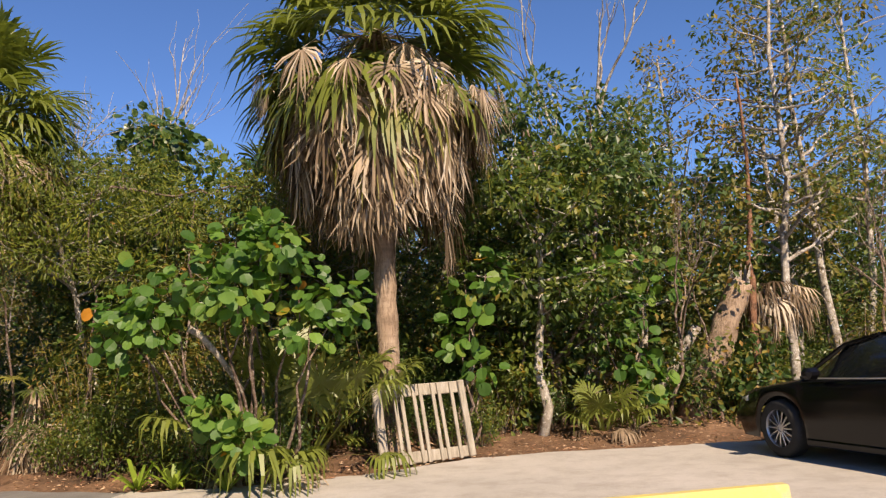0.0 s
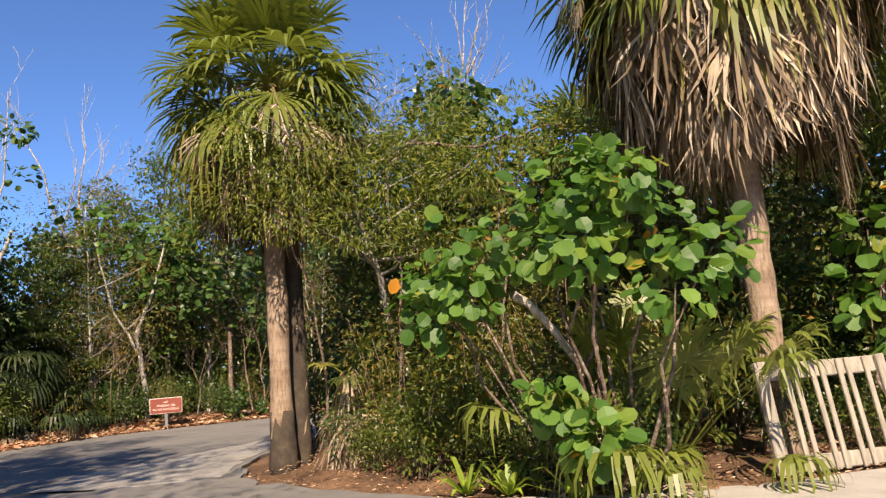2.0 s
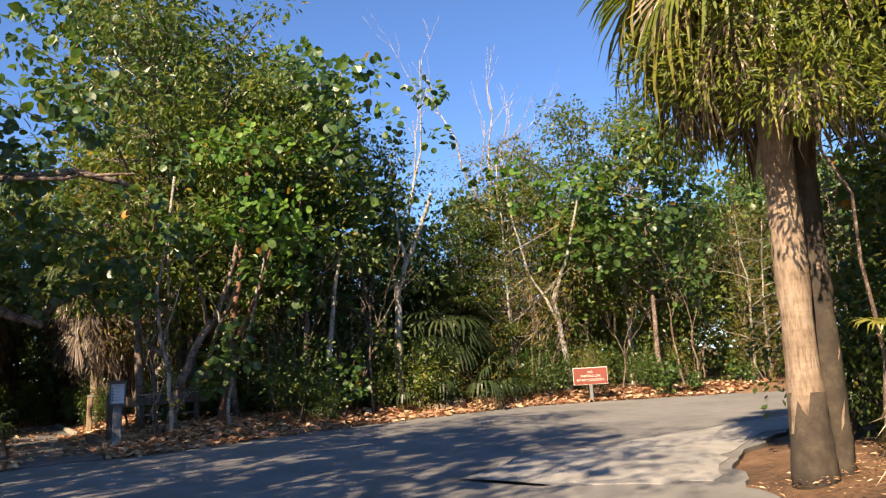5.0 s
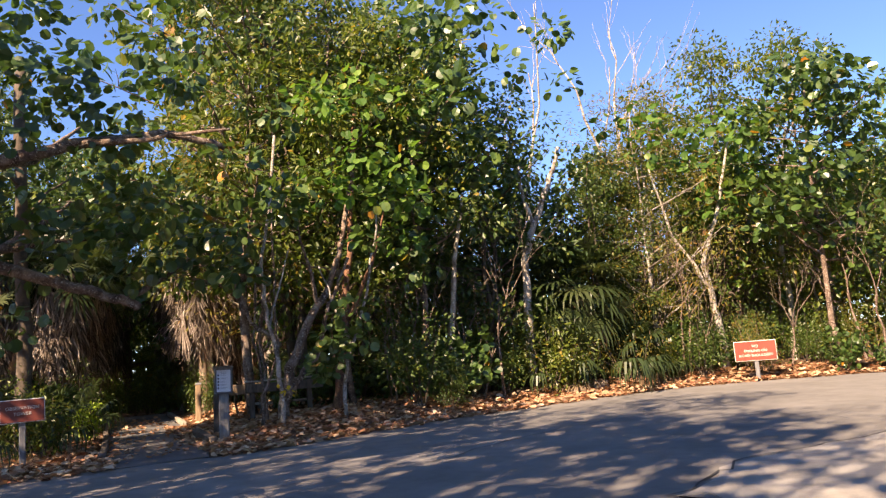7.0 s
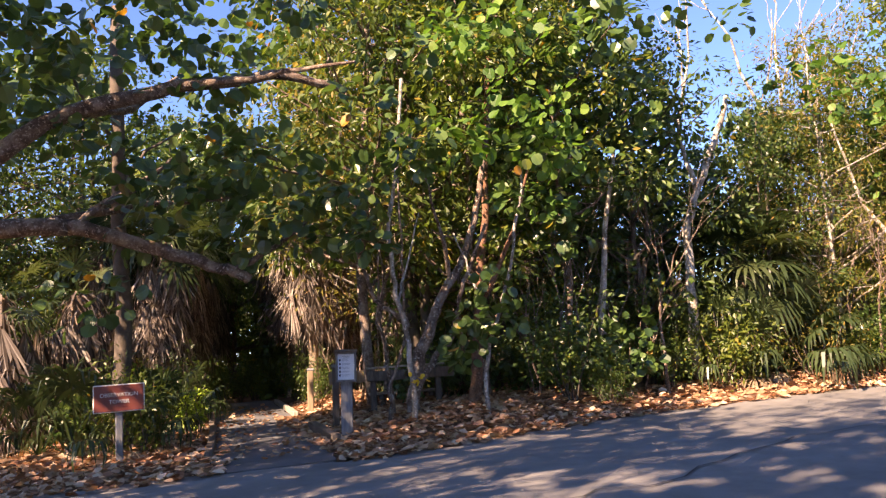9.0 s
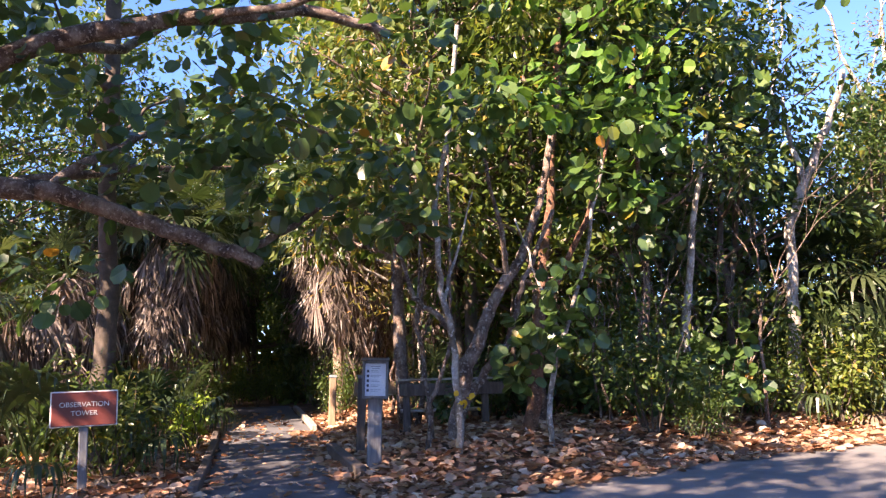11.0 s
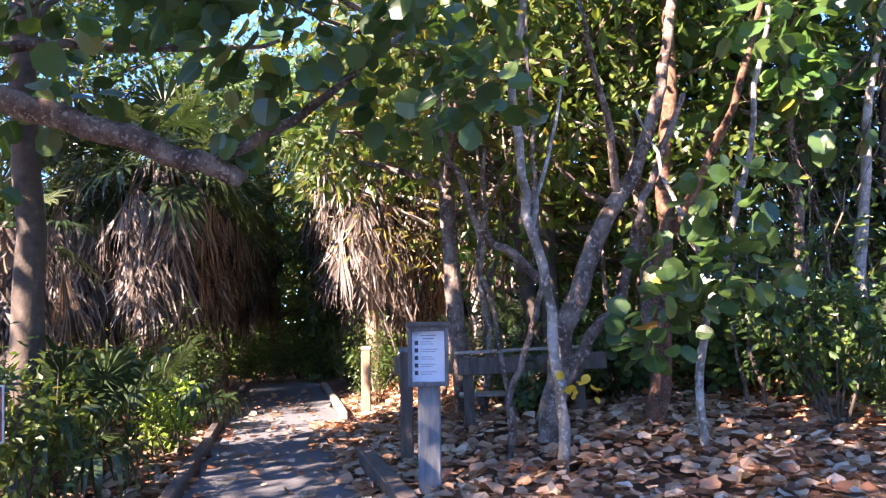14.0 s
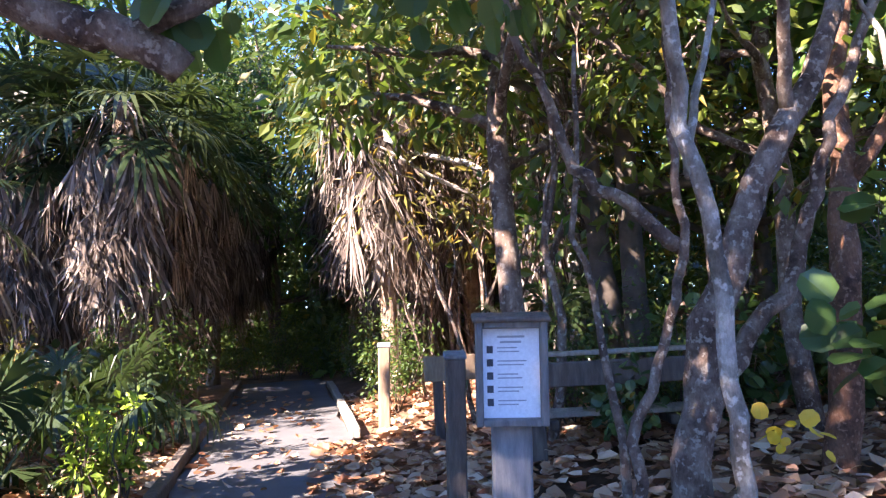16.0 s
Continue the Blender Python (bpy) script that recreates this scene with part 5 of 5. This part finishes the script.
part("trunk", Shape().tube(wander(g, (0, 0, -0.1), (0.15, -0.1, 6.2), 14, 0.05), np.linspace(0.085, 0.02, 14), 8, rough=0.5, rng=g), M_BARK_RED, sg, "", True)
for k in range(10):
    z = g.uniform(2.0, 6.0)
    e = np.array((0.1, -0.05, z)) + unit(g, 1)[0] * np.array((1, 1, 0.4)) * g.uniform(0.5, 1.1)
    part("branch", Shape().tube(wander(g, (0.1, -0.05, z), e, 5, 0.05), np.linspace(0.022, 0.005, 5), 4, cap=False), M_BARK, sg)
sh = Shape()
for k in range(26):
    d = unit(g, 1)[0] * np.array((1, 1, 0.4)) - np.array((0, 0, 0.3))
    frond(sh, g, (0.5, 0.6, 2.3), d, 0.5, 0.6, 15, 1.0, spread=1.6)
part("dead_foliage", sh, M_FROND_DEAD, sg, "dry grey-brown palm fans caught on the snag")["kind"] = "stuff"

# lime-green broad blades at the edge
def blade_tuft(m, rng, n=16, ln=0.6, group=""):
    ob = thing("grass_tuft", "tuft of lime-green strap leaves at the thicket edge", "grass", m, group)
    for i in range(n):
        a, el = i * 2.4, rng.uniform(0.5, 1.3)
        d = np.array((np.cos(a) * np.cos(el), np.sin(a) * np.cos(el), np.sin(el)))
        s_ = np.array((-np.sin(a), np.cos(a), 0)) * 0.03
        L = ln * rng.uniform(0.6, 1.2)
        p1, p2, p3 = d * L * 0.4, d * L * 0.8 - np.array((0, 0, 0.08 * L)), d * L * 1.1 - np.array((0, 0, 0.35 * L))
        part("blade", Shape().add([-s_ * 0.5, s_ * 0.5, p1 + s_, p1 - s_, p2 + s_ * 0.8, p2 - s_ * 0.8, p3 + s_ * 0.1, p3 - s_ * 0.1], [(0, 1, 2, 3), (3, 2, 4, 5), (5, 4, 6, 7)]), M_FERN, ob)
    return ob


t0 = blade_tuft(pose(-5.21, 11.85, 0), R(115), group="strap-leaf tufts")
for x, y, a in ((-4.73, 11.88, 40), (-3.90, 11.60, 90)):
    plant(t0, pose(x, y, 0, 0, 0, a))
for x, y, s in ((-7.04, 12.95, 0.5), (-6.19, 12.64, 0.6), (-5.34, 12.53, 0.55), (-4.36, 12.19, 0.5), (-3.50, 12.30, 0.5), (-7.76, 13.23, 0.45), (-1.80, 14.92, 0.5), (-0.80, 15.65, 0.45), (0.00, 15.86, 0.4), (1.80, 16.59, 0.4), (2.70, 16.81, 0.35), (-5.82, 13.65, 0.8), (-4.49, 13.42, 0.9), (-7.04, 14.15, 0.85), (-3.40, 13.80, 0.8), (-5.09, 14.47, 1.1), (-7.76, 15.13, 1.2), (-1.50, 14.35, 0.42), (-1.05, 14.60, 0.42), (-2.25, 13.70, 0.4), (-3.10, 15.02, 1.2), (-0.70, 15.86, 1.1)):
    plant(SHRUBS[int(abs(x * 7)) % 3], pose(x, y, 0, 0, 0, x * 77) @ Matrix.Scale(s, 4))

# ---------------------------------------------------------------- trees at the path's mouth
def stem_tree(name, label, mat, tubes, m=None, category="tree"):
    ob = thing(name, label, category)
    ob.location.z = bank(*tubes[0][0][0][:2])
    g = R(len(label))
    for i, (pts, r0, r1) in enumerate(tubes):
        P = []
        for a, b_ in zip(pts[:-1], pts[1:]):
            P += list(wander(g, a, b_, 6, 0.025)[:-1])
        P.append(np.array(pts[-1], float))
        part("trunk" if i == 0 else "limb", Shape().tube(P, np.linspace(r0, r1, len(P)), 10, rough=0.14, rng=g), mat, ob, "", True)
    return ob


def sprays(ob, rng, centres, radii, per, leaf, mat, blade=ROUND, name="foliage", flat=0.7):
    P, X, Z, S = clump_leaves(rng, [np.array(c, float) for c in centres], radii, per, leaf, flat)
    return new_crown(ob, scatter(name, blade, P, X, Z, S, mat), name)


big = stem_tree("sea_grape_tree", "old sea grape with heavy mottled limbs reaching over the path", M_BARK, [
    ([(-22.5, 2.2, -0.1), (-22.7, 2.4, 1.6), (-23.0, 3.2, 3.2), (-23.2, 4.4, 3.62), (-23.2, 5.45, 3.6)], 0.24, 0.13),
    ([(-23.2, 5.45, 3.6), (-23.2, 6.1, 3.46), (-23.2, 6.65, 3.27), (-23.2, 7.47, 3.0), (-23.2, 7.9, 2.85), (-23.25, 8.17, 2.7)], 0.125, 0.085),
    ([(-23.2, 7.95, 2.85), (-23.2, 8.4, 3.12), (-23.25, 8.9, 3.45), (-23.4, 9.9, 4.3)], 0.06, 0.025),
    ([(-22.7, 2.4, 1.6), (-22.5, 3.9, 4.0), (-22.5, 5.5, 5.2), (-22.5, 7.1, 5.72), (-22.5, 8.6, 5.98), (-22.5, 9.8, 5.75)], 0.17, 0.06),
    ([(-22.5, 5.5, 5.2), (-23.4, 6.4, 5.6), (-24.4, 7.2, 6.6)], 0.1, 0.03),
    ([(-23.2, 5.45, 3.6), (-23.6, 6.4, 4.3), (-24.3, 7.0, 5.0)], 0.08, 0.03),
    ([(-23.2, 4.6, 3.6), (-23.8, 6.2, 4.0), (-24.5, 7.6, 4.3), (-25.0, 8.6, 4.6)], 0.07, 0.02),
    ([(-22.5, 7.1, 5.7), (-21.6, 8.4, 5.6), (-20.8, 9.6, 5.6)], 0.07, 0.02)])
g = R(121)
C = [(g.uniform(-24.62, -20.6), g.uniform(3.2, 8.9), g.uniform(4.5, 7.4)) for _ in range(34)] + [(g.uniform(-24.20, -20.00), g.uniform(1.8, 6.6), g.uniform(5.5, 9.5)) for _ in range(24)] + [(-22.61, 8.39, 3.7), (-22.86, 9.14, 4.1), (-22.19, 6.81, 3.9), (-22.52, 7.56, 4.2), (-23.19, 8.12, 3.4), (-22.02, 9.78, 4.0), (-23.28, 9.60, 3.5), (-21.68, 6.26, 4.3), (-23.61, 10.12, 4.4), (-21.85, 10.72, 4.4), (-21.35, 8.39, 4.3), (-23.87, 7.19, 4.4), (-23.36, 6.44, 3.6), (-22.35, 5.88, 2.4)]
sprays(big, g, C, g.uniform(0.45, 0.85, len(C)), 42, 0.2, M_GRAPE_DARK)

spot = stem_tree("spotted_tree", "crooked tree with mottled spotted bark beside the notice board", M_BARK_PALE, [
    ([(-22.75, 10.76, -0.2), (-22.75, 10.74, 0.2), (-22.73, 10.68, 1.1), (-22.71, 10.5, 2.15), (-22.69, 10.44, 3.0), (-22.67, 10.58, 4.0), (-22.9, 10.9, 6.0)], 0.052, 0.03),
    ([(-22.72, 10.55, 1.9), (-22.8, 10.75, 2.6), (-23.0, 11.1, 3.6)], 0.026, 0.01)])
sprays(spot, g, [(-22.52, 9.87, 3.5), (-22.02, 9.95, 3.0), (-21.18, 10.55, 5.8), (-21.01, 9.78, 5.0), (-21.51, 10.72, 4.5)], [0.5] * 5, 34, 0.19, M_GRAPE_DARK)
red = stem_tree("gumbo_limbo_tree", "leaning tree with peeling red-brown bark", M_BARK_RED, [
    ([(-23.87, 12.19, -0.1), (-23.87, 12.36, 1.2), (-24.12, 12.62, 2.4), (-24.20, 12.88, 4.4), (-24.37, 13.30, 7.5)], 0.12, 0.05),
    ([(-24.03, 12.53, 1.9), (-23.36, 13.05, 3.2), (-23.03, 13.39, 4.6)], 0.06, 0.02)])
sprays(red, g, [(g.uniform(-25.46, -22.52), g.uniform(12, 15.5), g.uniform(4.5, 8.5)) for _ in range(26)], [0.75] * 26, 120, 0.14, M_LEAF, OVAL)
lit = stem_tree("twisted_tree", "twisted brown tree of several stems with lit mottled limbs", M_BARK, [
    ([(-23.6, 10.9, -0.2), (-23.6, 10.95, 0.3), (-23.6, 11.11, 1.1), (-23.6, 11.49, 1.85), (-23.6, 11.82, 2.4), (-23.6, 12.1, 2.85), (-23.6, 12.5, 4.0), (-23.8, 12.9, 5.6)], 0.13, 0.045),
    ([(-23.6, 11.0, 0.5), (-23.66, 11.4, 0.95), (-23.6, 11.73, 1.32), (-23.54, 11.93, 1.88), (-23.46, 12.09, 2.47), (-23.38, 12.5, 3.4)], 0.07, 0.03),
    ([(-23.6, 10.95, 1.6), (-23.7, 10.62, 1.93), (-23.8, 10.35, 2.26), (-23.9, 10.16, 2.82), (-24.0, 10.12, 3.6)], 0.05, 0.02),
    ([(-23.3, 10.4, -0.2), (-23.3, 10.46, 0.4), (-23.3, 10.61, 0.9), (-23.3, 10.83, 1.5), (-23.3, 10.8, 2.2), (-23.3, 10.84, 3.2), (-23.5, 10.9, 5.0)], 0.036, 0.018),
    ([(-23.6, 11.82, 2.4), (-23.3, 11.6, 3.2), (-23.1, 11.3, 4.2)], 0.05, 0.02),
    ([(-23.9, 10.7, -0.2), (-23.9, 10.6, 0.8), (-24.0, 10.45, 1.7), (-24.1, 10.6, 3.0)], 0.034, 0.015)])
sprays(lit, g, [(g.uniform(-23.78, -21.51), g.uniform(11.4, 14.2), g.uniform(3.6, 7.4)) for _ in range(15)], [0.6] * 15, 34, 0.19, M_GRAPE)
thin = stem_tree("thin_pale_tree", "thin pale leaning tree at the litter's edge", M_BARK_PALE, [
    ([(-22.7, 12.0, -0.2), (-22.7, 12.02, 0.2), (-22.65, 12.1, 1.2), (-22.6, 12.35, 1.85), (-22.55, 12.6, 2.6), (-22.5, 12.9, 4.2)], 0.045, 0.022), ([(-22.62, 12.2, 1.5), (-22.8, 11.95, 2.3), (-22.95, 11.7, 3.2)], 0.028, 0.012)])
sprays(thin, g, [(-22.44, 11.76, 1.75), (-22.27, 11.67, 1.35), (-22.69, 11.67, 1.1), (-22.10, 12.10, 2.2), (-22.10, 12.19, 1.6), (-21.85, 12.45, 3.6), (-21.85, 12.62, 4.4)], [0.4] * 7, 34, 0.17, M_GRAPE_DARK)
sprays(thin, g, [(-22.3, 10.62, 0.72), (-22.35, 10.78, 0.66)], [0.12] * 2, 7, 0.07, M_LEAF_YELLOW, name="yellow_leaves")
stem_tree("straight_tree", "straight dark grey trunk behind the wooden sign", M_BARK_DARK, [([(-24.9, 6.1, -0.1), (-24.88, 6.1, 1.5), (-24.85, 6.06, 4), (-24.85, 6.1, 8.0)], 0.16, 0.11), ([(-24.85, 6.08, 4.6), (-25.4, 6.5, 5.4), (-26.0, 7.0, 5.9)], 0.04, 0.015), ([(-24.85, 6.08, 5.4), (-24.3, 5.5, 6.2), (-24.0, 5.1, 7.0)], 0.04, 0.015)])
wt = stem_tree("white_trunked_tree", "pale straight trunk forking high at the road edge", M_BARK_PALE, [
    ([(-24.4, 17.6, -0.1), (-24.4, 17.6, 1.8), (-24.38, 17.62, 3.3), (-24.2, 17.85, 4.1), (-23.95, 18.3, 5.2), (-23.8, 18.6, 6.2)], 0.125, 0.05), ([(-24.2, 17.85, 4.1), (-24.25, 17.7, 4.9), (-24.3, 17.65, 5.8)], 0.065, 0.03)])
sprays(wt, g, [(g.uniform(-26.55, -23.19), g.uniform(13.9, 19.4), g.uniform(6.4, 10.0)) for _ in range(18)], [0.7] * 18, 34, 0.22, M_GRAPE_DARK)
stem_tree("white_trunked_tree", "short pale trunk among dark shrubs", M_BARK_PALE, [([(-24.54, 15.37, -0.1), (-24.54, 15.41, 1.4), (-24.37, 15.54, 2.9), (-24.20, 15.88, 5)], 0.1, 0.04)])
fk = stem_tree("forked_pale_tree", "slender forked pale tree behind the road sign", M_BARK_PALE, [
    ([(-23.6, 23.3, -0.1), (-23.6, 23.2, 1.5), (-23.7, 23.0, 2.9), (-23.4, 23.5, 4.4), (-23.1, 24.0, 6.6)], 0.11, 0.03), ([(-23.65, 23.1, 2.2), (-24.1, 22.4, 3.8), (-24.3, 22.0, 5.8)], 0.06, 0.02)])
sprays(fk, g, [(g.uniform(-25.21, -22.35), g.uniform(21.2, 26), g.uniform(4.6, 7.6)) for _ in range(22)], [0.6] * 22, 16, 0.24, M_GRAPE)
tree("olive_tree", "spreading fine-leaved olive tree reaching over the palm head", R(181), pose(-7.40, 14.74, 0), 5.7, 2.3, 0.5, 34, 260, 0.085, SLIM, M_LEAF, M_BARK_PALE, 0.07, lean=(-0.7, -0.9), clump_r=0.6)
shrub("shrub", "tall dense shrub closing the gap beside the palm", R(182), pose(-9.55, 16.79, 0), 4.6, 1.15, 3600, 0.12, OVAL, M_LEAF_DARK)
shrub("shrub", "dense dark shrub behind the palmetto", R(183), pose(-8.35, 15.55, 0), 3.4, 1.0, 2600, 0.11, OVAL, M_LEAF_DARK)
for x, y, k in ((-37.6, 7.9, 0.5), (-38.0, 8.9, 0.55), (-37.7, 9.8, 0.5), (-39.0, 8.4, 0.8), (-39.3, 9.5, 0.85), (-33.5, 6.9, 0.6), (-30.2, 7.0, 0.75), (-32.0, 6.9, 0.8), (-30.3, 10.3, 0.6), (-32.3, 10.4, 0.65), (-35.2, 10.4, 0.6), (-36.3, 7.0, 0.6)):
    plant(SHRUBS[int(abs(x * 3)) % 2], pose(x, y, 0, 0, 0, 90 * x) @ Matrix.Scale(k, 4))
lime = shrub("shrub", "small bright lime-green shrub beside the path", R(131), pose(-26.22, 7.28, 0), 1.05, 0.42, 700, 0.09, OVAL, M_FERN)

# ---------------------------------------------------------------- fallen leaves
def litter(label, rng, n, inside, x0, x1, y0, y1, size, z=0.02, blade=CURL, mat=None):
    x, y = rng.uniform(x0, x1, n * 3), rng.uniform(y0, y1, n * 3)
    ok = np.array([inside(a, b_) for a, b_ in zip(x, y)])
    x, y = x[ok][:n], y[ok][:n]
    k = len(x)
    P = np.stack([x, y, z + np.array([bank(a, b_) for a, b_ in zip(x, y)]) + rng.random(k) * 0.05], 1)
    a = rng.uniform(0, 6.28, k)
    X = np.stack([np.cos(a), np.sin(a), rng.normal(0, 0.12, k)], 1)
    ob = new("leaf_litter", scatter("leaf_litter", blade, P, X, np.array((0, 0, 1.0)) + 0.65 * unit(rng, k), size * rng.uniform(0.5, 1.3, k), mat or M_DRY))
    return tagged(ob, label, "fallen leaves", kind="stuff")


edge = lambda x, y: x < west_x(y) + 0.25 * abs(np.sin(y * 2.1)) and not (7.5 < y < 9.05)
litter("large dry tan sea grape leaves on the ground", R(141), 6000, lambda x, y: edge(x, y) and x > -28.0, -28.5, -19.9, 9.05, 15.5, 0.14)
litter("dry brown leaves along the road edge", R(142), 4200, lambda x, y: edge(x, y) and x > west_x(y) - 2.2, -26.5, -19.5, 15, 34, 0.15)
litter("reddish dry leaves beside the path", R(143), 4200, lambda x, y: x < -19.9, -34, -19.8, 4.4, 7.6, 0.14)
litter("dry leaves under the timber bench", R(146), 2200, lambda x, y: True, -33, -25.5, 9.7, 12.5, 0.12)
litter("few dry leaves scattered on the path", R(144), 260, lambda x, y: True, -34, -20.5, 7.7, 9.2, 0.12, 0.03)
litter("fine brown litter under the thicket", R(145), 9000, lambda x, y: (x > -9.5) and y > lot_y(x) - 0.15 * abs(np.sin(x * 3)) and x > east_x(y), -9.5, 9, 11.4, 18, 0.07, 0.01, SLIM)
